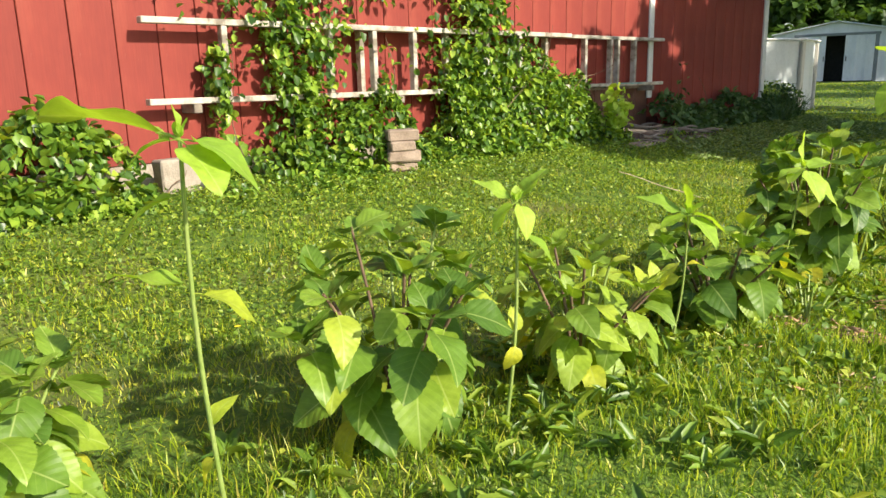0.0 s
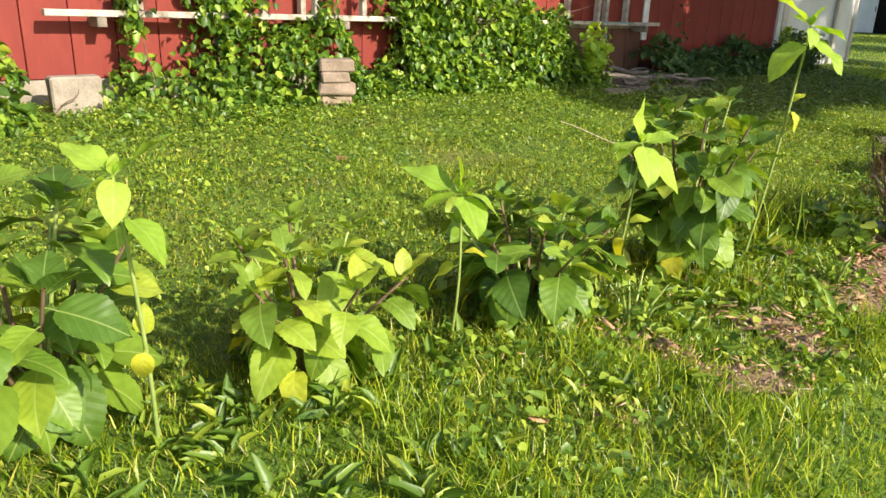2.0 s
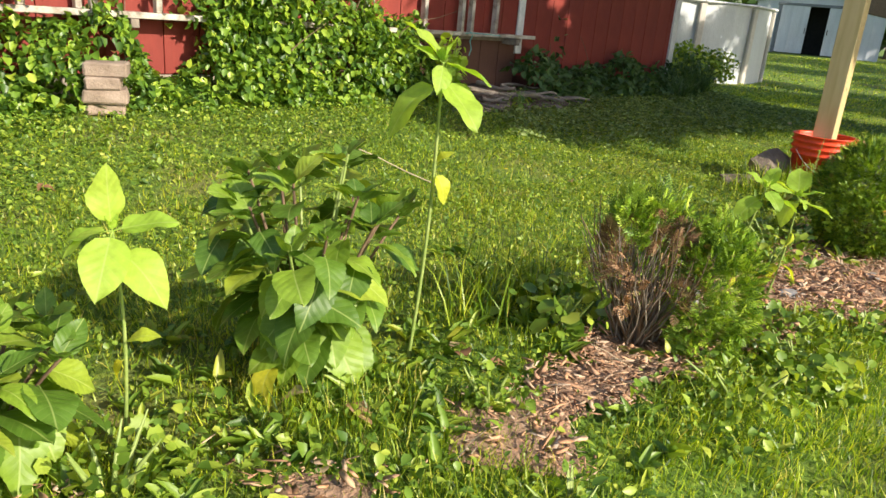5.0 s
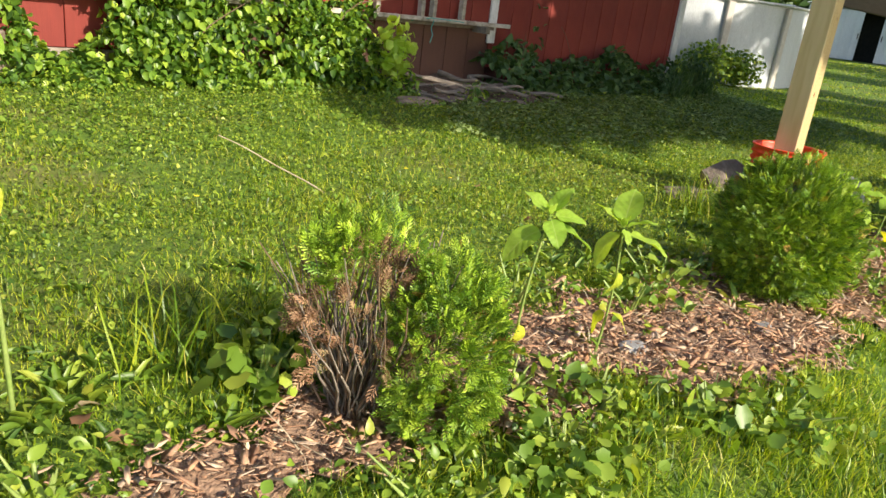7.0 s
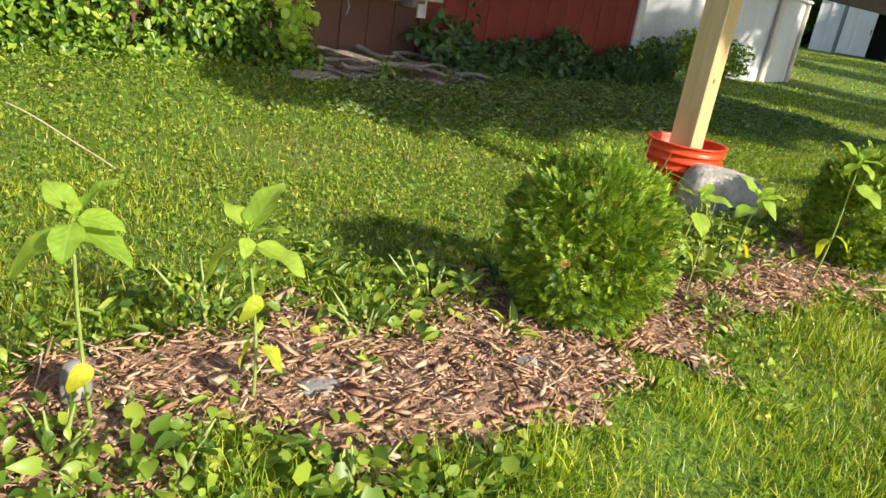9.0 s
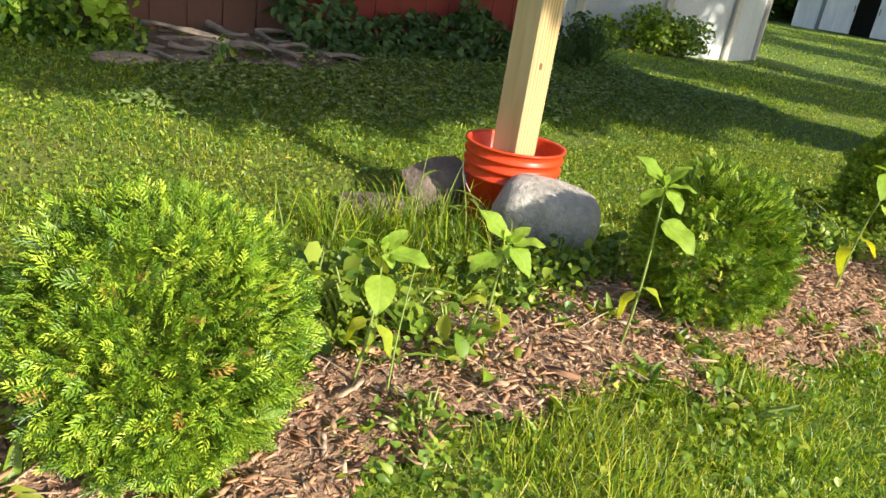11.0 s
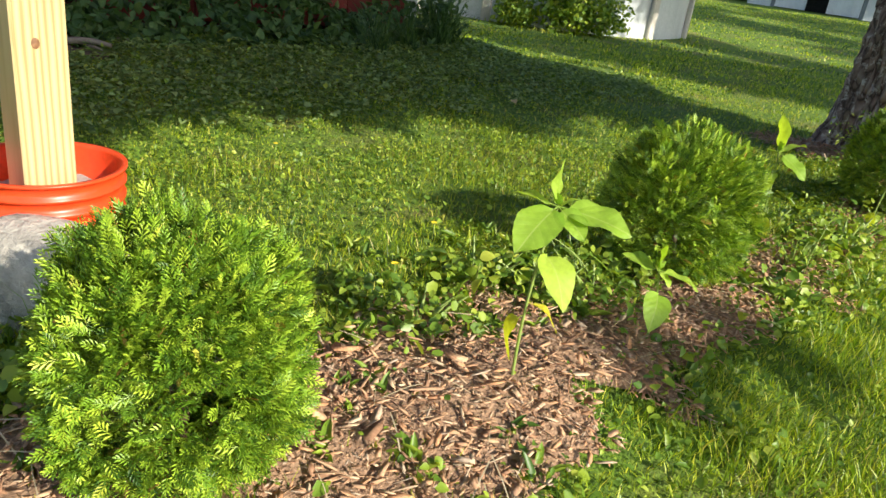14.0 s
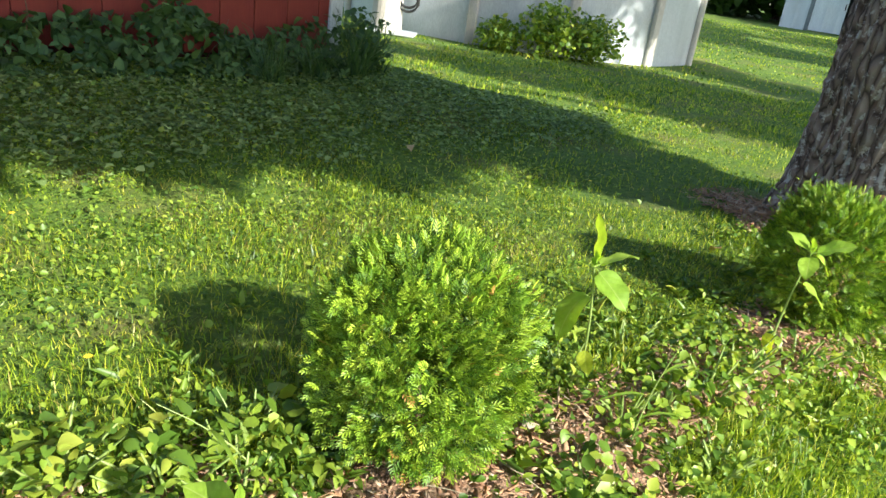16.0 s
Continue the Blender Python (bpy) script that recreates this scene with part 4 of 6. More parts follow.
def leafy_bush(x, y, height, radius, leaves, seed, size=0.13, yellow=3, label="dark green leafy bush with broad toothed leaves", kinds=None):
    rn = np.random.default_rng(seed)
    pl = thing("leafy_bush", x, y, z_at(x, y), label, "bush", "leafy bushes in a row")
    n_stem = max(5, int(leaves / 11))
    for i in range(n_stem):
        a = i * 2.4 + rn.uniform(-0.3, 0.3)
        out = radius * (0.15 + 0.75 * math.sqrt((i + 0.5) / n_stem)) * rn.uniform(0.8, 1.1)
        h = height * (1.0 - 0.35 * (out / radius) ** 2) * rn.uniform(0.85, 1.0)
        stem = [(0.02 * math.cos(a) + out * math.cos(a) * t ** 1.3 * 0.8, 0.02 * math.sin(a) + out * math.sin(a) * t ** 1.3 * 0.8, -0.02 + h * t ** 0.9) for t in np.linspace(0, 1, 7)]
        mesh_obj("stem", *tube(stem, np.linspace(0.006, 0.0035, 7), 6), brown_stem_mat if i % 3 else stem_mat, pl, True)
        pairs = max(8, int(leaves / n_stem))
        for k in range(pairs):
            tip = k >= pairs - 5
            t = 0.99 - 0.012 * (pairs - k) if tip else 0.28 + 0.66 * (k + 0.5) / (pairs - 5)
            p = [np.interp(t, np.linspace(0, 1, 7), [q[c] for q in stem]) for c in range(3)]
            if tip:
                yaw, up, sz = k * 2.4 + rn.uniform(-0.3, 0.3), rn.uniform(0.35, 1.1), size * rn.uniform(0.4, 0.75)
            else:
                yaw = a - math.pi / 2 + (1 if k % 2 else -1) * rn.uniform(0.1, 1.5)
                up = -0.75 + 0.85 * t + rn.uniform(-0.35, 0.35)
                sz = size * rn.uniform(0.8, 1.3) * (1.15 - 0.35 * t)
            leaf_part((kinds or bush_leaves)[rn.integers(0, 2) if tip else rn.integers(1, 4)], pl, p, yaw, up, rn.uniform(-0.5, 0.5), sz)
    for k in range(yellow):
        a = rn.uniform(0, 6.28)
        leaf_part(old_leaves[k % 2], pl, (0.12 * math.cos(a), 0.12 * math.sin(a), 0.09), a - 1.57, -0.2, 0.2, size * 0.9)
    return pl


leafy_bush(-0.80, 1.52, 0.40, 0.26, 84, 41, 0.15, 2)
leafy_bush(0.00, 1.86, 0.58, 0.36, 150, 42, 0.15, 3)
leafy_bush(0.48, 2.16, 0.42, 0.31, 110, 43, 0.125, 5, "small leafy bush with yellowing toothed leaves", pale_leaves)
leafy_bush(1.01, 2.59, 0.41, 0.34, 175, 44, 0.135, 2)
leafy_bush(1.57, 3.10, 0.66, 0.32, 205, 45, 0.145, 2, "tall dark green leafy bush with broad drooping leaves")


# ---- arborvitae ----
def frond():
    """A flat feathery spray of narrow scale twigs on one rib, along +y, 1 long."""
    ribs = [(0.0, 0.0), (0.02, 0.25), (0.0, 0.45), (-0.02, 0.65), (0.0, 0.8)]
    v = [(x, y, 0.03 * math.sin(4 * y)) for x, y in ribs]
    f = []

    def twig(root, ang, ln, w):
        x0, y0, z0 = v[root]
        dx, dy = math.sin(ang), math.cos(ang)
        n = len(v)
        v.extend([(x0 + dx * ln * 0.6 + dy * w, y0 + dy * ln * 0.6 - dx * w, z0 + 0.05), (x0 + dx * ln, y0 + dy * ln, z0 - 0.03), (x0 + dx * ln * 0.6 - dy * w, y0 + dy * ln * 0.6 + dx * w, z0 + 0.03)])
        f.extend([(root, n, n + 1), (root, n + 1, n + 2)])

    for i in range(4):
        x, y, z = v[i + 1]
        v.append((x + 0.035, y, z + 0.02))
        f.append((i, len(v) - 1, i + 1))
    for root, ang, ln in ((0, 0.9, 0.42), (1, 0.8, 0.46), (1, -0.75, 0.44), (2, 0.65, 0.42), (2, -0.7, 0.4), (3, 0.55, 0.33), (3, -0.5, 0.34), (4, 0.05, 0.24)):
        twig(root, ang, ln, 0.045)
    return np.array(v, float), np.array(f)


FV, FF = frond()


def ball_fronds(rx, ry, rz_, count, seed, cut=None, size=(0.025, 0.045)):
    """Places and turns of sprays over a lumpy ball that stands on the ground."""
    rn = np.random.default_rng(seed)
    # sprays stand in tufts that part from one another
    tufts = max(20, count // 11)
    c = rn.normal(size=(tufts, 3))
    c /= np.linalg.norm(c, axis=1)[:, None]
    own = rn.integers(0, tufts, count)
    u = c[own] + rn.normal(0, 0.055, (count, 3))
    u /= np.linalg.norm(u, axis=1)[:, None]
    lump = 1 + 0.04 * np.sin(u[:, 0] * 7 + seed) + 0.04 * np.sin(u[:, 1] * 8 + u[:, 2] * 6 + seed * 2) + rn.normal(0, 0.04, tufts)[own]
    depth = np.where(rn.random(count) < 0.75, rn.uniform(0.86, 1.0, count), rn.uniform(0.62, 0.86, count))
    box = np.sign(u) * np.abs(u) ** 0.86
    p = box * lump[:, None] * depth[:, None] * (rx, ry, rz_)
    p[:, 2] += rz_ * 0.97
    ok = p[:, 2] > 0.03
    if cut is not None:
        ok &= cut(p)
    u, p, own = u[ok], p[ok], own[ok]
    m = len(p)
    yaw = np.arctan2(u[:, 1], u[:, 0]) - math.pi / 2 + rn.normal(0, 0.45, tufts)[own] + rn.normal(0, 0.4, m)
    pitch = np.arcsin(np.clip(u[:, 2] * 0.65 + 0.35, -1, 1)) + rn.normal(0, 0.25, tufts)[own] + rn.normal(0, 0.3, m)
    roll = rn.uniform(-1.4, 1.4, tufts)[own] + rn.normal(0, 0.35, m)
    return scatter(FV, FF, p, turns(yaw, pitch, roll), rn.uniform(*size, m)[:, None])


def globe_bush(x, y, rx, height, seed, label="round clipped green arborvitae shrub in the mulch bed", count=9400, size=(0.029, 0.048)):
    pl = thing("globe_arborvitae", x, y, z_at(x, y), label, "shrub", "round arborvitae in the bed", rz=seed * 40)
    mesh_obj("trunk", *tube([(0, 0, -0.03), (0.01, 0, 0.06), (0, 0.01, height * 0.3)], [0.02, 0.016, 0.008], 8), brown_stem_mat, pl, True)
    v, f = ball_fronds(rx, rx, height / 2, count, seed, size=size)
    tagged(mesh_obj("foliage", v, f, thuja_mat, pl), kind="stuff")
    return pl


globe_bush(3.90, 4.70, 0.235, 0.53, 51)
globe_bush(5.22, 5.82, 0.225, 0.51, 52)
globe_bush(6.48, 7.20, 0.245, 0.53, 53)
globe_bush(7.92, 8.43, 0.26, 0.52, 54)

# half dead one: brown bare twigs on one side, green on the other
pl = thing("dying_arborvitae", 2.52, 3.46, z_at(2.52, 3.46), "half dead arborvitae shrub with bare brown twigs", "shrub")
rn = np.random.default_rng(61)
for k in range(110):
    a, o = rn.uniform(0, 6.28), rn.uniform(0.04, 0.2)
    h = rn.uniform(0.3, 0.46)
    p = [(0.03 * math.cos(a) + o * math.cos(a) * t + 0.015 * math.sin(8 * t + k), 0.03 * math.sin(a) + o * math.sin(a) * t, -0.02 + h * t) for t in np.linspace(0, 1, 6)]
    mesh_obj("branch", *tube(p, np.linspace(0.0038, 0.0012, 6), 5, 0.1, k), dead_wood_mat if k % 3 else brown_stem_mat, pl, True)
v, f = ball_fronds(0.16, 0.16, 0.22, 1500, 62, lambda p: (p[:, 2] < 0.42) & (p[:, 2] > 0.17), (0.02, 0.045))
tagged(mesh_obj("dry_foliage", v, f, dry_thuja_mat, pl), kind="stuff")
v, f = ball_fronds(0.16, 0.16, 0.25, 3000, 63, lambda p: (p[:, 2] > 0.40 + 0.05 * np.sin(p[:, 0] * 30)), (0.025, 0.05))
tagged(mesh_obj("foliage", v, f, thuja_mat, pl), kind="stuff")
v, f = ball_fronds(0.12, 0.15, 0.215, 3600, 64, None, (0.022, 0.045))
v[:, 0] += 0.19
v[:, 1] -= 0.03
tagged(mesh_obj("foliage", v, f, thuja_mat, pl), kind="stuff")

# ---- big tree, back row, and unseen trees added to shade the yard ----
LV, LF = fan()
DV, DF = np.array([(0, 0, 0), (0.32, 0.5, 0.06), (0, 1, -0.12), (-0.32, 0.5, 0.06)]), np.array([(0, 1, 2), (0, 2, 3)])


def crown_leaves(blobs, count, seed, size=(0.12, 0.2)):
    """Leaves in uneven clumps round the given blobs (x, y, z, radius)."""
    rn = np.random.default_rng(seed)
    blobs = np.array(blobs, float)
    w = blobs[:, 3] ** 2
    pick = rn.choice(len(blobs), count, p=w / w.sum())
    u = rn.normal(size=(count, 3))
    u /= np.linalg.norm(u, axis=1)[:, None]
    r = blobs[pick, 3] * rn.random(count) ** 0.45
    p = blobs[pick, :3] + u * r[:, None] * (1, 1, 0.7)
    return scatter(DV, DF, p, turns(rn.uniform(0, 6.28, count), rn.normal(-0.3, 0.5, count), rn.normal(0, 0.5, count)), rn.uniform(*size, count)[:, None])


def tree(x, y, height, girth, crown, seed, leaves, label, leaf_size=(0.14, 0.22), low=2.4, sides=16):
    """A tapered trunk with root flare, limbs reaching to clumps, and a crown of leaves."""
    rn = np.random.default_rng(seed)
    pl = thing("tree", x, y, z_at(x, y), label, "tree")
    hk = np.array([-0.15, 0.0, 0.12, 0.3, 0.6, 1.0, 1.6, 2.4, 3.4, height * 0.65])
    rk = girth * np.array([1.2, 1.13, 1.06, 1.02, 1.0, 0.99, 0.98, 0.86, 0.74, 0.4])
    big = girth > 0.4
    hs = np.concatenate([np.linspace(-0.15, 2.2, 120), np.linspace(2.4, height * 0.65, 8)]) if big else hk
    v, f = tube([(0.02 * h * math.sin(h), 0.015 * h, h) for h in hs], np.interp(hs, hk, rk), 220 if big else sides)
    ang = np.arctan2(v[:, 1], v[:, 0])
    lob = 1 + (0.06 * np.sin(ang * 5 + seed) + 0.03 * np.sin(ang * 9 + 1)) * np.exp(-np.clip(v[:, 2], 0, 9) * 2.2)
    if big:
        # furrowed bark: long plates split by deep cracks
        for q in range(len(v)):
            c, s_ = math.cos(ang[q]), math.sin(ang[q])
            warp = noise.noise(Vector((c * 3, s_ * 3, v[q, 2] * 2.5)))
            a1 = noise.noise(Vector((c * 14 + warp * 0.7, s_ * 14 + warp * 0.7, v[q, 2] * 1.9)))
            a2 = noise.noise(Vector((c * 16 + warp, s_ * 16, v[q, 2] * 4.5)))
            lob[q] += 0.06 * (min(1.0, abs(a1) * 3.6) - 0.6) + 0.03 * a2 + 0.02 * noise.noise(Vector((c * 34, s_ * 34, v[q, 2] * 16)))
    v[:, :2] *= lob[:, None]
    mesh_obj("trunk", v, f, bark_mat, pl, not big)
    blobs = []
    for bx, by, bz, br in crown:
        st = min(height * 0.6, max(low * 0.8, bz - 1.6))
        p0, p1 = np.array((0, 0, st)), np.array((bx, by, bz))
        mid = (p0 + p1) / 2 + (0, 0, 0.35)
        thick = min(1.0, br / 0.95) ** 1.6 if big else 1.0
        mesh_obj("limb", *tube([p0, mid, p1], [girth * 0.3 * thick, girth * 0.18 * thick, girth * 0.06 * thick], 8, 0.06, seed), bark_mat, pl, True)
        for k in range(6):
            o = rn.uniform(-1, 1, 3) * br * 0.5
            blobs.append((bx + o[0], by + o[1], bz + o[2] * 0.6, br * rn.uniform(0.42, 0.6)))
    v, f = crown_leaves(blobs, leaves, seed + 1, leaf_size)
    tagged(mesh_obj("crown", v, f, crown_mat, pl), kind="stuff")
    return pl


rn = np.random.default_rng(90)
# Crown out of view, clumps placed up-sun of the shade wanted on lawn and wall.
near_crown = [(-2.70, -4.88, 3.0, 0.90), (-1.90, -4.28, 3.0, 0.95), (-0.70, -3.90, 3.2, 0.95), (0.07, -3.30, 3.2, 0.95), (0.87, -2.70, 3.2, 0.95), (2.05, -2.62, 3.4, 0.95), (2.95, -2.35, 3.4, 0.95), (-0.05, -2.52, 3.4, 1.00), (0.95, -2.02, 3.4, 1.00), (1.95, -1.52, 3.5, 1.00), (-0.95, -3.35, 3.4, 0.90), (-1.47, -1.55, 3.5, 0.90), (-0.97, -1.05, 3.6, 0.95), (-0.47, -0.65, 3.6, 0.95), (-1.37, -1.45, 4.2, 0.90), (-0.67, -0.85, 4.3, 1.00), (0.00, 0.15, 5.8, 1.70), (1.20, 1.15, 5.0, 1.30)]
# unseen clumps added to shade lawn beside the bed and behind the barn corner
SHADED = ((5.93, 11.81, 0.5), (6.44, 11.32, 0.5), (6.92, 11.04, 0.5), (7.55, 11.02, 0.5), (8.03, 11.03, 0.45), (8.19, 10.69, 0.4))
# unseen limbs added on the barn side to shade its wall
near_crown += [(float(wall_xy(s)[0]) + 3.35 - TREE[0], float(wall_xy(s)[1]) - 2.6 - TREE[1], z + 2.4, 0.62) for s in (1.5, 2.1, 2.7, 3.3) for z in (0.5, 1.3, 2.2)]
near_crown += [(float(wall_xy(s)[0]) + 3.35 - TREE[0], float(wall_xy(s)[1]) - 2.6 - TREE[1], z + 2.4, r) for s, z, r in ((-1.1, 0.75, 0.5), (-0.5, 0.85, 0.5), (0.0, 0.9, 0.45), (1.6, 3.0, 0.55), (2.3, 3.0, 0.6), (3.0, 3.0, 0.6), (2.6, 3.7, 0.6), (3.3, 3.8, 0.6), (-1.1, 0.35, 0.42), (-0.5, 0.4, 0.5), (0.1, 0.5, 0.5), (0.6, 0.8, 0.5), (1.0, 1.4, 0.5), (0.5, 1.9, 0.45), (1.1, 2.2, 0.45), (0.0, 1.3, 0.4))]
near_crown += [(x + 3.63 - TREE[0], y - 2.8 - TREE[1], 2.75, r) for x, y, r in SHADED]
# thin unseen clumps added to shade the lawn by the barn and the bed
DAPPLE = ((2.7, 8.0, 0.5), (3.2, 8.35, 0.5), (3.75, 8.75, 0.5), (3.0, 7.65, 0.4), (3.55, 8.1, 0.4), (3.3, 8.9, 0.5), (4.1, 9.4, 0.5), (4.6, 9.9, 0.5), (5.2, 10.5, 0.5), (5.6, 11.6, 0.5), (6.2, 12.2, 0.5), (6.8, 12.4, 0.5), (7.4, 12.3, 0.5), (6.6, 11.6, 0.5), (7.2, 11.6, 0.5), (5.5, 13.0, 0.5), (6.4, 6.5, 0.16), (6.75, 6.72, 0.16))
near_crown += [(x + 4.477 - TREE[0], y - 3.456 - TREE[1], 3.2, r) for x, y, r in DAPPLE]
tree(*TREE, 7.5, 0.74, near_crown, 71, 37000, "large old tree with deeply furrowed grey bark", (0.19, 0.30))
# Five trees out of view, added only to throw shade on lawn, pool and shed.
tree(14.2, 9.4, 7.0, 0.28, [(rn.uniform(-2.6, 2.6), rn.uniform(-2.6, 2.6), rn.uniform(2.8, 6.0), 1.1) for _ in range(11)], 75, 9000, "unseen leafy tree added to shade the yard")
tree(16.5, 13.5, 8.0, 0.3, [(rn.uniform(-3.5, 3.5), rn.uniform(-3.5, 3.5), rn.uniform(3.2, 7.5), 1.5) for _ in range(13)], 72, 22000, "unseen leafy tree added to shade the yard")
tree(25.0, 26.0, 10.0, 0.3, [(rn.uniform(-4, 4), rn.uniform(-4, 4), rn.uniform(3.5, 9), 1.8) for _ in range(16)], 73, 18000, "unseen leafy tree added to shade the yard")
tree(21.0, 19.5, 9.0, 0.3, [(rn.uniform(-3.5, 3.5), rn.uniform(-3.5, 3.5), rn.uniform(3.5, 8.5), 1.6) for _ in range(13)], 76, 12000, "unseen leafy tree added to shade the yard")
tree(30.5, 36.5, 11.0, 0.3, [(rn.uniform(-4, 4), rn.uniform(-4, 4), rn.uniform(2.5, 9), 1.9) for _ in range(16)], 74, 18000, "unseen leafy tree added to shade the yard", (0.22, 0.34))
for i, (tx, ty) in enumerate(((10, 58), (16, 55), (22, 56), (28, 54), (34.5, 52), (41, 48), (5, 61), (13, 63), (24, 63), (33, 60), (15.5, 49), (19, 52.5), (12.5, 46), (21.5, 50.5), (25.5, 50), (29, 48.5), (24, 53.5))):
    h = rn.uniform(9, 13)
    tree(tx, ty, h, 0.25, [(rn.uniform(-3, 3), rn.uniform(-2.5, 2.5), 0.8 + (h - 1) * (k + 0.5) / 12, 1.9) for k in range(12)], 80 + i, 4600, "dark leafy tree at the back of the yard", (0.5, 0.85), 1.0, 10)

# ---- vines on the barn ----
def vine_leaves(count, seed, spread, size=(0.045, 0.09), mat=vine_mat, face=True):
    """Leaves facing out from the wall; spread(rn, n) gives s, d and z."""
    rn = np.random.default_rng(seed)
    s, d, z = spread(rn, count)
    gap = np.sin(s * 9 + z * 4 + seed) * np.sin(z * 10 - s * 4 + seed * 2) + 0.5 * np.sin(s * 21 + z * 17)
    keep = (gap < 0.25) | (rn.random(count) < 0.22)
    s, d, z = s[keep], d[keep], z[keep]
    m = len(s)
    x, y = P0[0] + U[0] * s + N[0] * d, P0[1] + U[1] * s + N[1] * d
    base = math.atan2(N[1], N[0]) - math.pi / 2
    yaw = base + rn.normal(0, 1.0, m)
    pitch = rn.normal(-0.7 if face else -0.2, 0.85, m)
    return scatter(*fan(6, 0.74, 0.3), np.stack([x, y, z], -1), turns(yaw, pitch, rn.normal(0, 0.45, m)), rn.uniform(*size, m)[:, None])


def ground_of(s, d):
    return gz(P0[0] + U[0] * s + N[0] * d, P0[1] + U[1] * s + N[1] * d)


def vine_thing(name, label, stems, leaves, mat=vine_mat, cat="vine", stem_r=0.006):
    """A vine: woody stems given as lists of (s, d, z), and its mass of leaves."""
    s0, d0, _ = stems[0][0]
    bx, by = wall_xy(s0, d0)
    bz = float(ground_of(s0, d0))
    pl = thing(name, bx, by, bz, label, cat)
    off = np.array((bx, by, bz))
    for i, st in enumerate(stems):
        pts = np.array([(*wall_xy(s, d), z) for s, d, z in st]) - off
        tt = np.linspace(0, 1, 10)
        pts = np.stack([np.interp(tt, np.linspace(0, 1, len(pts)), pts[:, c]) + 0.012 * np.sin(tt * 9 + i + c) for c in range(3)], -1)
        mesh_obj("stem", *tube(pts, np.linspace(stem_r, stem_r * 0.4, 10), 6), brown_stem_mat, pl, True)
    v, f = join(leaves)
    tagged(mesh_obj("leaves", v - off, f, mat, pl), kind="stuff")
    return pl


def column(s, w, z1, d1=0.32):
    def spread(rn, n):
        z = rn.uniform(0.1, z1, n)
        wid = w * (0.7 + 0.3 * np.sin(z * 5 + s)) * (1 + 0.6 * np.clip(0.6 - z, 0, 1))
        return s + rn.normal(0, 0.5, n) * wid, rn.uniform(0.05, d1, n) * (1 + 0.5 * np.clip(0.5 - z, 0, 1)), z
    return spread


def mound(s0, s1, top, d1):
    """A heap of leaves at the foot of the wall; top(s) is its height."""
    def spread(rn, n):
        s = rn.uniform(s0, s1, n)
        d = rn.random(n) ** 0.8 * d1
        h = top(s) * np.clip(1 - (d / d1) ** 2.2, 0.08, 1) * (0.85 + 0.15 * np.sin(s * 7 + d * 5))
        g = ground_of(s, d)
        z = g + 0.02 + h * np.where(rn.random(n) < 0.7, rn.uniform(0.8, 1.0, n), rn.random(n))
        return s, d + 0.03, z
    return spread


vine_thing("climbing_vine", "green creeper climbing through the ladder on the red wall", [[(-5.4, 0.2, 0.1), (-5.35, 0.12, 0.8), (-5.3, 0.1, 1.6), (-5.3, 0.1, 2.4)], [(-5.8, 0.25, 0.1), (-5.9, 0.2, 0.6), (-5.85, 0.2, 1.1)]],
           [vine_leaves(3300, 1, column(-5.30, 0.58, 2.3, 0.3)), vine_leaves(420, 2, column(-5.95, 0.15, 1.15, 0.26)), vine_leaves(110, 12, lambda rn, n: (rn.normal(-5.75, 0.3, n), rn.uniform(0.03, 0.15, n), rn.uniform(1.45, 2.4, n)))])
vine_thing("climbing_vine", "green creeper covering the middle of the ladder", [[(-3.4, 0.2, 0.1), (-3.3, 0.12, 0.9), (-3.25, 0.1, 1.7), (-3.2, 0.1, 2.5)], [(-4.4, 0.2, 0.2), (-4.35, 0.2, 0.8), (-4.4, 0.15, 1.2)], [(-2.6, 0.2, 0.1), (-2.4, 0.2, 0.9), (-2.2, 0.2, 1.35)]],
           [vine_leaves(3900, 3, column(-3.3, 0.75, 2.4, 0.34)), vine_leaves(60, 4, column(-4.4, 0.10, 1.15, 0.26)), vine_leaves(160, 5, lambda rn, n: (rn.normal(-4.3, 0.3, n), rn.uniform(0.03, 0.15, n), rn.uniform(1.5, 2.4, n)))])
vine_thing("vine_mass", "thick heap of green creeper along the barn foot", [[(-3.5, 0.4, 0.1), (-3.2, 0.4, 0.5), (-2.6, 0.3, 0.9)], [(-1.6, 0.4, 0.1), (-1.5, 0.35, 0.6), (-1.3, 0.3, 0.7)], [(-2.3, 0.3, 0.1), (-1.9, 0.3, 0.8), (-1.2, 0.28, 0.95)]],
           [vine_leaves(5600, 6, mound(-5.5, -1.8, lambda s: 0.26 + 0.42 * np.exp(-((s + 4.7) / 0.45) ** 2) + 0.55 * np.exp(-((s + 2.75) / 0.95) ** 4) + 0.16 * np.sin(s * 5) + 0.08 * np.sin(s * 11), 0.6), (0.045, 0.085)), vine_leaves(3600, 7, mound(-3.8, -1.6, lambda s: 1.32 - 0.45 * np.abs(s + 2.75) + 0.15 * np.sin(s * 8), 0.42), (0.045, 0.08)), vine_leaves(600, 8, mound(-2.2, -1.4, lambda s: 0.5 + 0.1 * np.sin(s * 9), 0.7), (0.045, 0.08))])
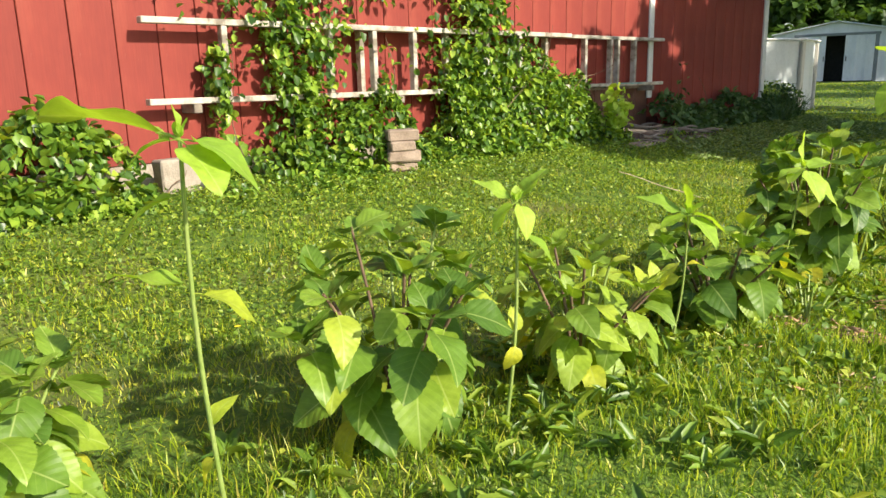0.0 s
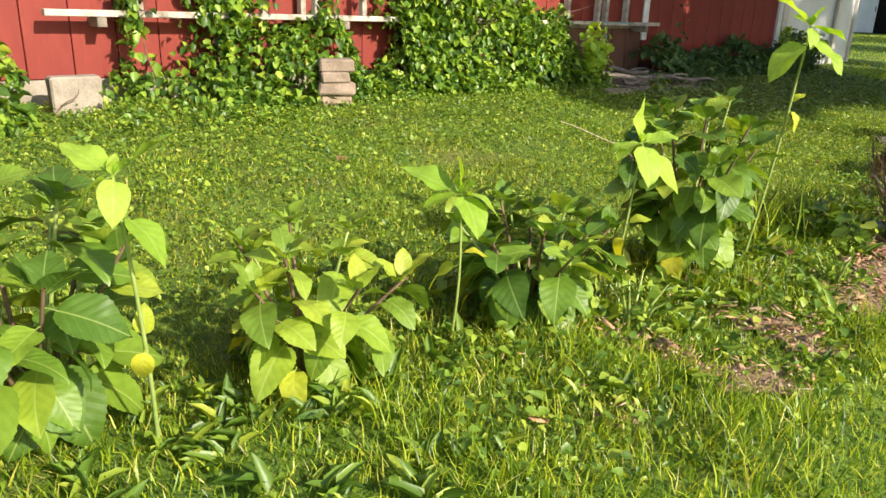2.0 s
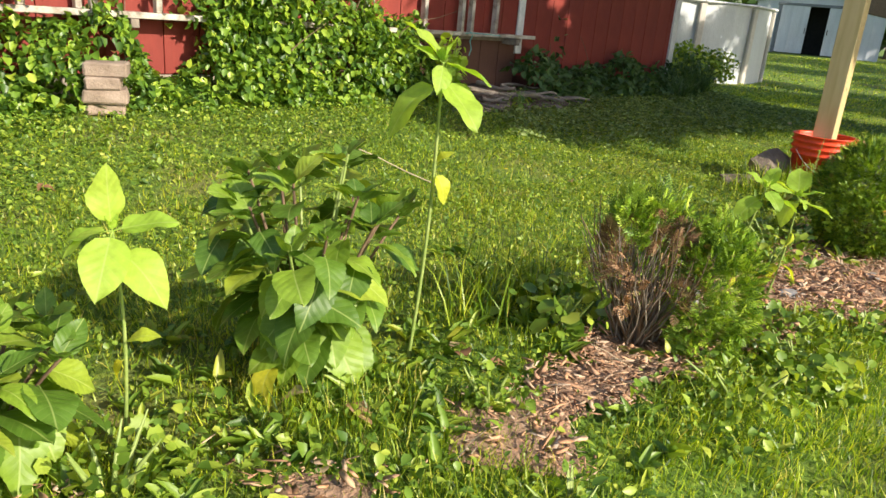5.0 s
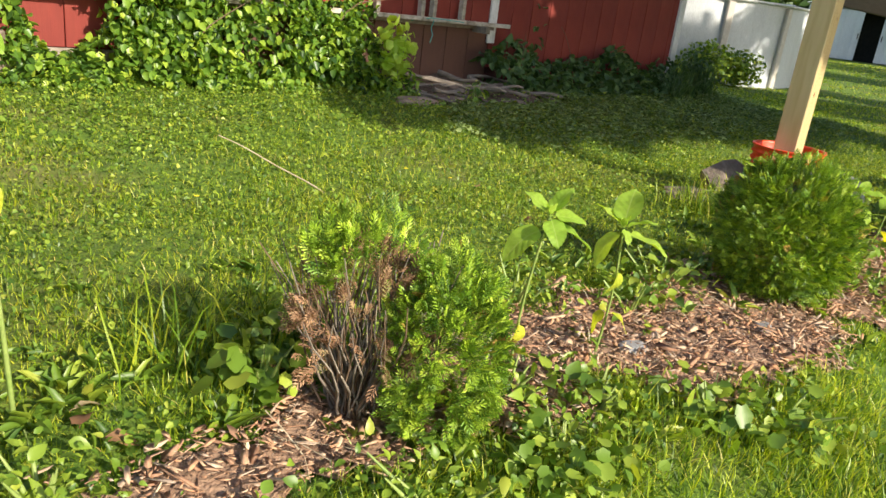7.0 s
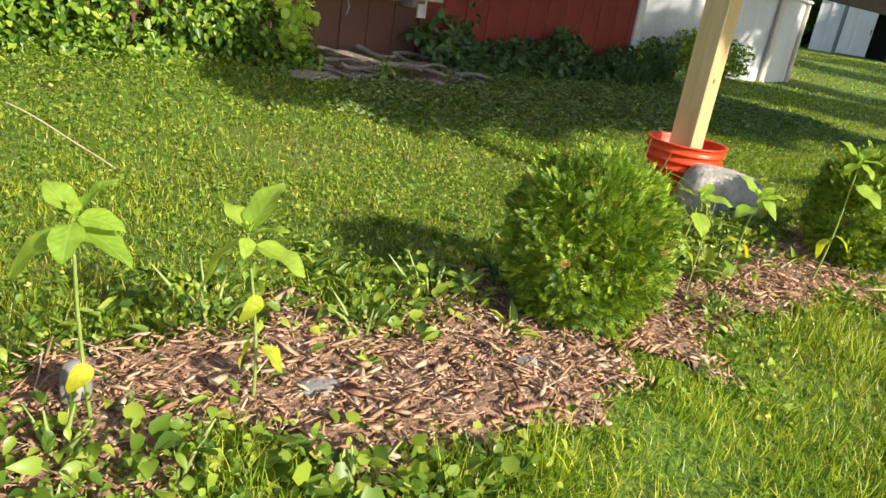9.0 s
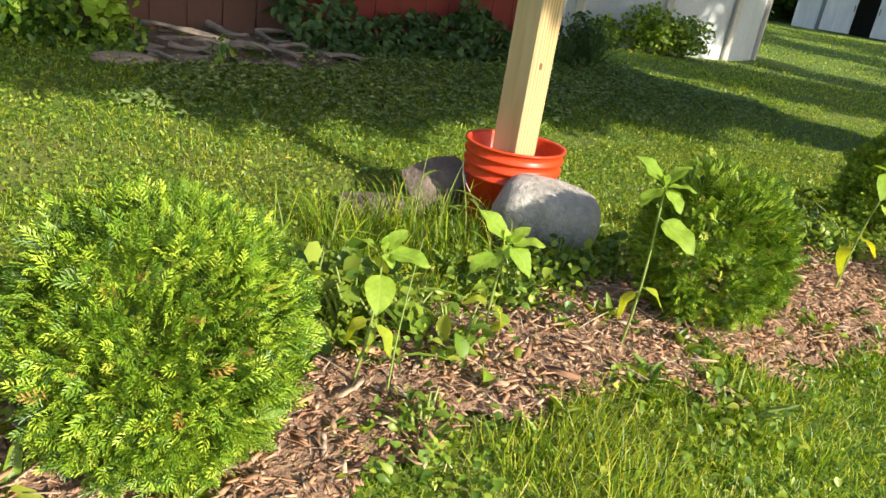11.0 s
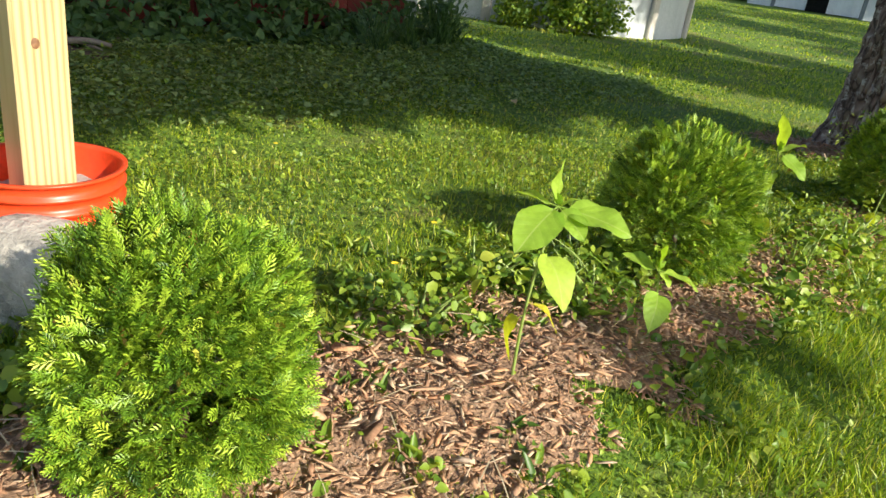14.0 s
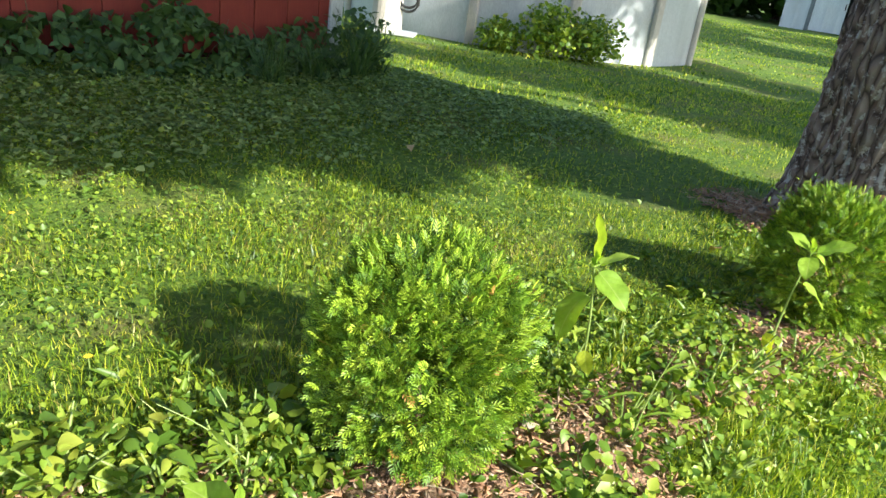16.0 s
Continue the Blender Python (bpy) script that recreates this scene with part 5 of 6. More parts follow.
vine_thing("vine_mass", "low heap of broad vine leaves beside the concrete block", [[(-6.9, 0.3, 0.1), (-7.0, 0.35, 0.4), (-6.7, 0.3, 0.5)], [(-6.6, 0.5, 0.1), (-6.4, 0.5, 0.3)]],
           [vine_leaves(3600, 9, mound(-8.6, -6.72, lambda s: 0.54 + 0.08 * np.sin(s * 5), 0.8), (0.06, 0.1)), vine_leaves(500, 10, mound(-6.3, -5.1, lambda s: 0.16 + 0 * s, 0.95), (0.04, 0.07))])
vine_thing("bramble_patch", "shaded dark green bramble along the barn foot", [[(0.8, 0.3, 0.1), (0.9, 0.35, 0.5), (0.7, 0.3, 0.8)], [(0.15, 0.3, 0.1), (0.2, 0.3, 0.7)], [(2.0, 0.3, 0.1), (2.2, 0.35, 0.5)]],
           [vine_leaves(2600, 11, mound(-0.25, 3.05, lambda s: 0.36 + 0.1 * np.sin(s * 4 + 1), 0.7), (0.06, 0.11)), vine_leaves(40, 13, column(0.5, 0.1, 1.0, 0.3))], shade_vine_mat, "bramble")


def weed_clump(x, y, r, h, n, seed, label, mat=clover_mat, size=(0.04, 0.07), name="weed_clump"):
    rn = np.random.default_rng(seed)
    pl = thing(name, x, y, z_at(x, y), label, "weeds")
    for k in range(7):
        a, o = rn.uniform(0, 6.28), rn.uniform(0.2, 0.8) * r
        mesh_obj("stem", *tube([(0.2 * o * math.cos(a), 0.2 * o * math.sin(a), -0.02), (0.6 * o * math.cos(a), 0.6 * o * math.sin(a), h * 0.5), (o * math.cos(a), o * math.sin(a), h * rn.uniform(0.75, 1))], [0.006, 0.005, 0.002], 5), stem_mat, pl, True)
    n = int(n * 1.6)
    u = rn.normal(size=(n, 3))
    u /= np.linalg.norm(u, axis=1)[:, None]
    p = u * rn.uniform(0.3, 1.15, n)[:, None] * (r, r, h * 0.5) + (0, 0, h * 0.5)
    v, f = scatter(*(ovate(rn.uniform(0.5, 0.85), 0.35, rn.uniform(0.2, 0.5)) if seed % 3 else lobed(rn.uniform(0.7, 1.0))), p, turns(rn.uniform(0, 6.28, n), rn.normal(0.0, 0.65, n), rn.normal(0, 0.6, n)), (size[0] * 0.8 + (size[1] - size[0] * 0.8) * rn.random(n) ** 1.8)[:, None])
    tagged(mesh_obj("leaves", v, f, mat, pl), kind="stuff")
    return pl

def pool_side(a, out):
    return POOL[0] + math.cos(a) * (POOL_R + out), POOL[1] + math.sin(a) * (POOL_R + out)


for k, (a, r, h) in enumerate(((-1.42, 0.55, 0.85), (-1.25, 0.5, 0.75), (-1.62, 0.35, 0.5))):
    x, y = pool_side(a, 0.4)
    weed_clump(x, y, r, h, 750, 300 + k, "sunlit leafy weeds growing against the pool wall", size=(0.06, 0.11))
x, y = wall_xy(3.3, 0.35)
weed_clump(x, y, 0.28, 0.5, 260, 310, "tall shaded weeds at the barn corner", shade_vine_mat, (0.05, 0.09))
x, y = wall_xy(-1.0, 0.95)
weed_clump(x, y, 0.08, 0.2, 22, 311, "small seedling with drooping leaves by the dirt", clover_mat, (0.06, 0.1))
x, y = wall_xy(-1.62, 0.6)
weed_clump(x, y, 0.15, 0.62, 120, 312, "bright young creeper shoots in the sun", sun_leaf_mat, (0.06, 0.1))

# big loose weeds in and by the bed
for k, (x, y, r, h, n) in enumerate(((3.45, 4.62, 0.2, 0.14, 90), (4.61, 5.72, 0.22, 0.16, 120), (4.27, 5.31, 0.2, 0.14, 100), (3.62, 3.78, 0.22, 0.10, 110), (4.41, 4.9, 0.12, 0.1, 40), (6.17, 6.86, 0.25, 0.13, 120), (5.62, 6.54, 0.22, 0.1, 90), (7.33, 7.69, 0.2, 0.15, 90), (7.05, 7.46, 0.16, 0.14, 60), (3.0, 3.35, 0.2, 0.1, 90), (2.75, 3.15, 0.22, 0.12, 100), (2.05, 3.0, 0.15, 0.12, 60), (4.76, 5.97, 0.14, 0.12, 60), (8.29, 9.35, 0.3, 0.35, 160), (8.44, 9.1, 0.2, 0.25, 80), (1.3, 2.55, 0.16, 0.14, 40), (2.2, 2.6, 0.2, 0.1, 60), (5.23, 5.31, 0.2, 0.08, 60), (2.25, 3.75, 0.2, 0.16, 60), (2.9, 4.25, 0.2, 0.14, 80))):
    weed_clump(x, y, r, h, int(n * 1.7), 330 + k, "clump of broad-leaved weeds at the bed edge", size=(0.018, 0.042))

# broad-leaved weeds crowding the far end of the bed
for k, (x, y, r, h, n, big) in enumerate(((5.78, 6.83, 0.2, 0.14, 90, 0.08), (6.01, 6.86, 0.2, 0.12, 80, 0.08), (6.12, 7.05, 0.16, 0.12, 60, 0.07), (6.88, 7.62, 0.18, 0.13, 110, 0.05), (7.08, 7.87, 0.16, 0.1, 90, 0.045), (7.18, 7.56, 0.14, 0.13, 60, 0.06), (7.45, 7.85, 0.2, 0.16, 120, 0.055), (7.72, 8.02, 0.2, 0.16, 110, 0.06), (6.93, 7.15, 0.16, 0.1, 80, 0.05), (7.3, 7.35, 0.2, 0.1, 110, 0.045), (3.1, 3.62, 0.16, 0.1, 60, 0.07), (3.42, 3.72, 0.18, 0.1, 70, 0.075), (2.87, 3.62, 0.15, 0.12, 50, 0.08), (3.3, 4.35, 0.18, 0.12, 70, 0.065), (2.28, 3.48, 0.18, 0.16, 60, 0.08), (8.55, 8.6, 0.2, 0.12, 90, 0.05), (5.0, 6.2, 0.16, 0.1, 70, 0.06), (4.15, 5.35, 0.2, 0.2, 70, 0.1), (4.45, 5.25, 0.16, 0.16, 60, 0.09), (4.0, 5.45, 0.16, 0.18, 60, 0.09))):
    weed_clump(x, y, r, h, n, 430 + k, "low clump of broad bright green weed leaves", size=(0.3 * big, 0.8 * big))

# ---- small things on the ground ----
dry_me = big_leaf("dry_leaf", dry_leaf_mat, 0.5, 0.35, 0.02, 0, 8, 77)
for x, y, sz in ((1.73, 2.56, 0.07), (1.7, 2.62, 0.06), (0.04, 4.65, 0.07), (0.03, 4.7, 0.06), (1.62, 2.95, 0.09), (1.7, 2.9, 0.1), (2.0, 3.2, 0.09), (2.05, 3.18, 0.08), (1.95, 3.25, 0.08), (5.99, 10.25, 0.1), (2.72, 5.92, 0.07), (3.01, 5.41, 0.07), (7.69, 9.05, 0.1), (4.4, 9.27, 0.07)):
    ob = tagged(new("fallen_leaf", dry_me), "curled brown dry leaf lying on the grass", "leaf", "fallen leaves")
    ob.matrix_basis = pose(x, y, z_at(x, y) + 0.035, rng.uniform(-15, 15), rng.uniform(-20, 20), rng.uniform(0, 360)) @ Matrix.Diagonal((sz, sz, sz, 1))


def dandelion(x, y, h):
    pl = thing("yellow_flower", x, y, z_at(x, y), "small yellow wildflower in the grass", "flower", "yellow wildflowers")
    mesh_obj("stem", *tube([(0, 0, 0), (0.003, 0, h * 0.5), (0, 0, h)], [0.0018] * 3, 5), stem_mat, pl, True)
    n = 14
    v, f = scatter(LV * (0.35, 1, 1), LF, np.tile((0, 0, h), (n, 1)).astype(float), turns(np.linspace(0, 6.28, n), np.full(n, 0.35), np.zeros(n)), np.full((n, 1), 0.014))
    mesh_obj("petals", v, f, flower_mat, pl)


for x, y in ((3.51, 6.84), (3.86, 7.15), (6.69, 10.65), (6.89, 10.6), (7.14, 10.05), (2.3, 6.0), (-0.62, 2.6), (2.56, 5.91), (5.61, 7.23), (6.26, 7.47), (5.52, 6.75), (7.39, 10.45), (4.76, 8.13), (1.5, 5.0)):
    dandelion(x, y, 0.075)
tag = thing("foil_tag", 4.74, 5.90, z_at(4.74, 5.90) + 0.02, "crumpled silver plant tag lying in the mulch", "plant tag", rz=5)
bm = bmesh.new()
bmesh.ops.create_grid(bm, x_segments=8, y_segments=4, size=0.5)
for q in bm.verts:
    q.co = Vector((q.co.x * 0.1, q.co.y * 0.035, 0.008 * noise.noise(q.co * 4) + 0.012))
bmesh.ops.solidify(bm, geom=bm.faces[:], thickness=0.0015)
part("sheet", bm, card_mat, tag)

# grass stalks with seed heads by the bucket, bent stalks by the shrubs
for k, (x, y, h, lx, ly) in enumerate(((4.23, 5.94, 0.42, 0.02, 0.0), (4.31, 6.0, 0.36, 0.06, 0.0), (4.42, 6.06, 0.3, -0.05, 0.02), (4.02, 5.56, 0.36, 0.03, 0.02), (3.91, 5.51, 0.3, -0.05, 0.0), (6.17, 6.94, 0.2, -0.2, -0.05), (7.06, 7.36, 0.34, 0.06, 0.0), (4.31, 5.0, 0.42, 0.03, 0.05))):
    pl = thing("grass_stalk", x, y, z_at(x, y), "tall thin grass stalk with narrow leaves", "grass stalk", "tall grass stalks")
    p = [(lx * t * t, ly * t * t, h * t) for t in np.linspace(0, 1, 7)]
    mesh_obj("stem", *tube(p, np.linspace(0.003, 0.0012, 7), 5), stem_mat, pl, True)
    for j in range(3):
        t = 0.3 + 0.2 * j
        a = rng.uniform(0, 6.28)
        me = mesh_obj("leaf", *scatter(*ovate(0.09, 0.4, 0.6), np.array([(lx * t * t, ly * t * t, h * t)]), turns(np.array([a]), np.array([0.5]), np.array([0.0])), np.array([[0.14]])), clover_mat, pl)

# tufts of long bending grass at the barn corner and round the stones
BLADE_LONG = np.array([(-0.5, 0, 0), (0.5, 0, 0), (-0.45, 0.1, 0.45), (0.45, 0.1, 0.45), (-0.3, 0.32, 0.8), (0.3, 0.32, 0.8), (0, 0.62, 0.92)])
BLADE_LONG_F = np.array([(0, 1, 3), (0, 3, 2), (2, 3, 5), (2, 5, 4), (4, 5, 6)])


def grass_tuft(x, y, h, n, seed, label, mat, r=0.05):
    rn = np.random.default_rng(seed)
    pl = thing("grass_tuft", x, y, z_at(x, y), label, "grass tuft", "tufts of long grass")
    v, f = scatter(BLADE_LONG * (0.025, 1, 1), BLADE_LONG_F, np.stack([rn.normal(0, r, n), rn.normal(0, r, n), np.full(n, -0.01)], -1), turns(rn.uniform(0, 6.28, n), rn.normal(-0.1, 0.3, n), rn.normal(0, 0.15, n)), rn.uniform(0.55 * h, 1.15 * h, n)[:, None])
    tagged(mesh_obj("blade_mass", v, f, mat, pl), kind="stuff")


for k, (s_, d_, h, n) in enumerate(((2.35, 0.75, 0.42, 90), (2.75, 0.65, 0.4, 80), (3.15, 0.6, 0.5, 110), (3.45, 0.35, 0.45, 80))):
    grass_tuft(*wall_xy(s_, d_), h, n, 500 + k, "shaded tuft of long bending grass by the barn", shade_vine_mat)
for k, (x, y, h, n) in enumerate(((4.22, 6.02, 0.22, 130), (4.05, 5.88, 0.2, 130), (4.38, 6.2, 0.22, 120), (4.5, 6.02, 0.18, 110), (3.92, 6.08, 0.2, 120), (4.12, 6.32, 0.2, 120), (4.83, 6.2, 0.17, 90), (2.2, 3.72, 0.24, 120), (2.05, 3.55, 0.22, 110))):
    grass_tuft(x, y, h, n, 520 + k, "bright tuft of long fine lawn grass", grass_mat, 0.08)

# hose reel and white pail by the pool
x, y = pool_side(-1.93, 0.25)
pz = z_at(x, y)
pail = thing("pool_pump", x - 0.7, y - 0.3, pz, "beige pool pump tank with black hose beside the pool", "pool pump")
bm = bmesh.new()
bmesh.ops.create_cone(bm, cap_ends=True, segments=24, radius1=0.26, radius2=0.24, depth=0.7, matrix=Matrix.Translation((0, 0, 0.37)))
part("tank", bm, pool_col_mat, pail, smooth=False)
part("base", box_bm((0.8, 0.5, 0.06), (0.1, 0, 0.03), 0.015), pool_mat, pail)
pts = [(0.35 + 0.16 * math.cos(a), -0.1, 0.5 + 0.16 * math.sin(a) + 0.01 * a) for a in np.linspace(0, 12.6, 40)]
mesh_obj("hose", *tube(pts, [0.022] * 40, 8), hose_mat, pail, True)

# ---- mulch chips, weeds and grass ----
def chip_shape(seed):
    """A flat torn flake or splinter of wood: an uneven outline with a thin edge, slightly cupped."""
    rn = np.random.default_rng(seed)
    kind = seed % 4
    l, w = ((rn.uniform(0.05, 0.09), rn.uniform(0.004, 0.008)), (rn.uniform(0.035, 0.06), rn.uniform(0.009, 0.015)), (rn.uniform(0.04, 0.065), rn.uniform(0.015, 0.025)), (rn.uniform(0.018, 0.032), rn.uniform(0.006, 0.012)))[kind]
    h = rn.uniform(0.0012, 0.0024)
    n = 6
    cup = rn.uniform(-0.6, 0.9)
    top = []
    for i in range(n):
        q = 2 * math.pi * (i + rn.uniform(-0.25, 0.25)) / n
        x, y = math.cos(q), math.sin(q)
        x, y = x * 0.5 * abs(x) ** -0.25 * rn.uniform(0.7, 1.1), y * 0.5 * rn.uniform(0.7, 1.1)
        top.append((x * l, y * w, h * 0.5 + cup * y * y * w * 0.4 + rn.uniform(-1, 1) * 0.0015))
    low = [(x * 0.96, y * 0.96, z - h) for x, y, z in top]
    f = [(0, i, i + 1) for i in range(1, n - 1)]
    for i in range(n):
        k = (i + 1) % n
        f += [(i, i + n, k + n), (i, k + n, k)]
    return np.array(top + low), np.array(f)


def bed_points(n, seed, edge=0.0):
    rn = np.random.default_rng(seed)
    x, y = rn.uniform(0.8, 9.0, n), rn.uniform(1.8, 10.5, n)
    ok = bed_depth(x, y) > edge + rn.uniform(-0.06, 0.03, n)
    ok &= (x > 2.15) | (rn.random(n) < 0.3)
    return x[ok], y[ok]


chip_kinds = [chip_shape(i) for i in range(12)]
cx, cy = bed_points(340000, 5)
chunks = []
rn = np.random.default_rng(15)
sel = rn.integers(0, 12, len(cx))
for k in range(12):
    m = sel == k
    n = int(m.sum())
    at = np.stack([cx[m], cy[m], gz(cx[m], cy[m]) + 0.018 + rn.uniform(0, 0.022, n)], -1)
    chunks.append(scatter(*chip_kinds[k], at, turns(rn.uniform(0, 6.28, n), rn.normal(0, 0.2, n), rn.normal(0, 0.28, n)), (0.3 + 0.8 * rn.random(n) ** 1.9)[:, None]))
v, f = join(chunks)
tagged(mesh_obj("mulch_chips", v, f, chips_mat, mulch_bed), kind="stuff")
# the largest chips lie on top, one by one
chip_me = []
for k in range(12):
    ob = mesh_obj("chip", *chip_kinds[k], chip_mat)
    chip_me.append(ob.data)
    bpy.data.objects.remove(ob)
tx, ty = bed_points(4200, 6, 0.05)
for i in range(min(290, len(tx))):
    ob = new("wood_chip", chip_me[i % 12])
    ob.parent = mulch_bed
    sc = rng.uniform(0.95, 1.75)
    ob.matrix_basis = pose(tx[i], ty[i], z_at(tx[i], ty[i]) + 0.044, rng.normal(0, 10), rng.normal(0, 12), rng.uniform(0, 360)) @ Matrix.Diagonal((sc, sc, sc, 1))

# dry straws lying over the chips
sx, sy = bed_points(2600, 8, 0.03)
rn = np.random.default_rng(18)
n = len(sx)
straw_v = np.array([(-0.5, -0.5, 0), (0.5, -0.5, 0), (-0.5, 0, 0.05), (0.5, 0, 0.05), (-0.4, 0.5, 0.0), (0.4, 0.5, 0.0)]) * (0.02, 1, 1)
v, f = scatter(straw_v, np.array([(0, 1, 3), (0, 3, 2), (2, 3, 5), (2, 5, 4)]), np.stack([sx, sy, gz(sx, sy) + 0.042], -1), turns(rn.uniform(0, 6.28, n), rn.normal(0, 0.08, n), rn.normal(0, 0.3, n)), rn.uniform(0.05, 0.17, n)[:, None])
tagged(mesh_obj("straw", v, f, straw_mat, mulch_bed, False, "thin dry straws"), kind="stuff")

PATH_A, PATH_B = np.array((-0.5, 0.2)), np.array((7.1, 6.8))


def lawn_points(n, seed, box, dens, stray=0.02):
    """Random points on the lawn, kept with the chance dens(distance from the walked line)."""
    rn = np.random.default_rng(seed)
    x, y = rn.uniform(box[0], box[1], n), rn.uniform(box[2], box[3], n)
    ab = PATH_B - PATH_A
    nrm = np.array((-ab[1], ab[0])) / np.linalg.norm(ab)
    off = (np.stack([x, y], -1) - PATH_A) @ nrm
    d = (x - P0[0]) * N[0] + (y - P0[1]) * N[1]
    s = (x - P0[0]) * U[0] + (y - P0[1]) * U[1]
    ok = (rn.random(n) < dens(off)) & ((d > 0.3) | (s > 3.4))
    ok &= (bed_depth(x, y) < rn.uniform(-0.08, 0.06, n)) | (rn.random(n) < np.where(x < 2.2, 0.9, np.where(x > 6.7, max(stray, 0.3), stray)))
    ok &= np.hypot(x - BX, y - BY) > 0.2
    ok &= np.hypot(x - TREE[0], y - TREE[1]) > 0.84
    ok &= np.hypot(x - POOL[0], y - POOL[1]) > POOL_R + 0.03
    bare = np.sin(x * 2.3 + 1.1 * np.sin(y * 1.9)) * np.sin(y * 2.7 + 0.8 * np.sin(x * 3.1))
    ok &= rn.random(n) < 1 - 0.55 * np.clip(bare - 0.45, 0, 1) * 2
    dirt = ((s > -1.5) & (s < 0.2) & (d < 1.0) & (d > 0))
    ok &= ~(dirt & (rn.random(n) < 0.92))
    return x[ok], y[ok], off[ok], rn


BLADE = np.array([(-0.5, 0, 0), (0.5, 0, 0), (-0.36, 0.08, 0.55), (0.36, 0.08, 0.55), (0, 0.34, 1.0)])
BLADE_F = np.array([(0, 1, 3), (0, 3, 2), (2, 3, 4)])


def grass(n, seed, box, dens, height, width, name, label):
    x, y, off, rn = lawn_points(n, seed, box, dens)
    m = len(x)
    tuft = 0.75 + 0.35 * np.sin(x * 3.3 + np.sin(y * 2.1) * 2) * np.sin(y * 2.9 + x) + 0.6 * np.exp(-((bed_depth(x, y) + 0.18) / 0.12) ** 2) * (np.sin(x * 7 + y * 5) > -0.2)
    h = rn.uniform(*height, m) * tuft * np.clip(1.25 - 0.4 * off, 0.9, 1.25)
    sc = np.stack([rn.uniform(*width, m) * np.ones(m), h, h], -1)
    rot = turns(rn.uniform(0, 6.28, m), rn.normal(-0.25, 0.35, m), rn.normal(0, 0.25, m))
    k = len(BLADE)
    v = np.einsum("nij,nkj->nki", rot, BLADE[None] * sc[:, None, :]) + np.stack([x, y, gz(x, y) - 0.004], -1)[:, None, :]
    f = (BLADE_F[None] + (np.arange(m) * k)[:, None, None]).reshape(-1, 3)
    tagged(mesh_obj(name, v.reshape(-1, 3), f, grass_mat), label, "grass", kind="stuff")


grass(860000, 101, (-2.2, 9.2, 0.8, 9.8), lambda o: np.where(o < 0, (o > -0.9), np.clip(1.1 - o * 0.3, 0.0, 1)), (0.03, 0.075), (0.0021, 0.0047), "lawn_grass", "short bright green lawn grass with mixed blades")
grass(250000, 102, (-4.5, 12.5, 2.5, 17.0), lambda o: np.clip((o - 1.2) * 0.5, 0, 1) * np.clip(1.1 - o * 0.04, 0.5, 1), (0.035, 0.075), (0.005, 0.009), "lawn_grass", "short green lawn grass farther off")
grass(50000, 103, (-2, 26.0, 13.0, 40.0), lambda o: 1.0 * (o > 3), (0.05, 0.09), (0.02, 0.035), "lawn_grass", "short green lawn grass in the back yard")


def weeds(n, seed, box, dens, size, patch, name, label, lift=(0.01, 0.05), near=False, tilt=0.5, mat=clover_mat):
    x, y, off, rn = lawn_points(n, seed, box, dens, 0.2)
    ok = rn.random(len(x)) < patch(x, y)
    x, y = x[ok], y[ok]
    m = len(x)
    at = np.stack([x, y, gz(x, y) + rn.uniform(*lift, m)], -1)
    kind = rn.integers(0, 3, m)
    rot = turns(rn.uniform(0, 6.28, m), rn.normal(0.05, tilt, m), rn.normal(0, 0.9 * tilt, m))
    sc = (size[0] + (size[1] - size[0]) * rn.random(m) ** 1.5 * 1.35)[:, None]
    shapes = (ovate(0.55, 0.4, 0.4), ovate(0.8, 0.3, 0.25), fan(6, 0.85, 0.3)) if near else (fan(6, 0.55, 0.5), fan(6, 0.75, 0.35), fan(6, 0.9, 0.2))
    v, f = join([scatter(*shapes[q], at[kind == q], rot[kind == q], sc[kind == q]) for q in range(3)])
    tagged(mesh_obj(name, v, f, mat), label, "weeds", kind="stuff")


wall_d = lambda x, y: (x - P0[0]) * N[0] + (y - P0[1]) * N[1]
weeds(105000, 111, (-2.0, 8.5, 0.9, 9.0), lambda o: np.clip(1 - o * 0.12, 0.4, 1), (0.008, 0.020), lambda x, y: np.clip(0.3 + 0.8 * np.sin(x * 1.7 + y) * np.sin(y * 2.3 - x * 0.7), 0.28, 1) + 0.6 * (np.abs(bed_depth(x, y) + 0.12) < 0.12), "low_weeds", "low clover and round-leaved weeds among the grass", tilt=0.38)
weeds(140000, 112, (-5, 8.5, 3, 13), lambda o: 1.0 + 0 * o, (0.018, 0.034), lambda x, y: np.clip(1.35 - 0.62 * wall_d(x, y), 0.03, 1) * (wall_d(x, y) > 0.25), "ground_ivy", "carpet of round-leaved ground ivy near the barn", (0.02, 0.06))

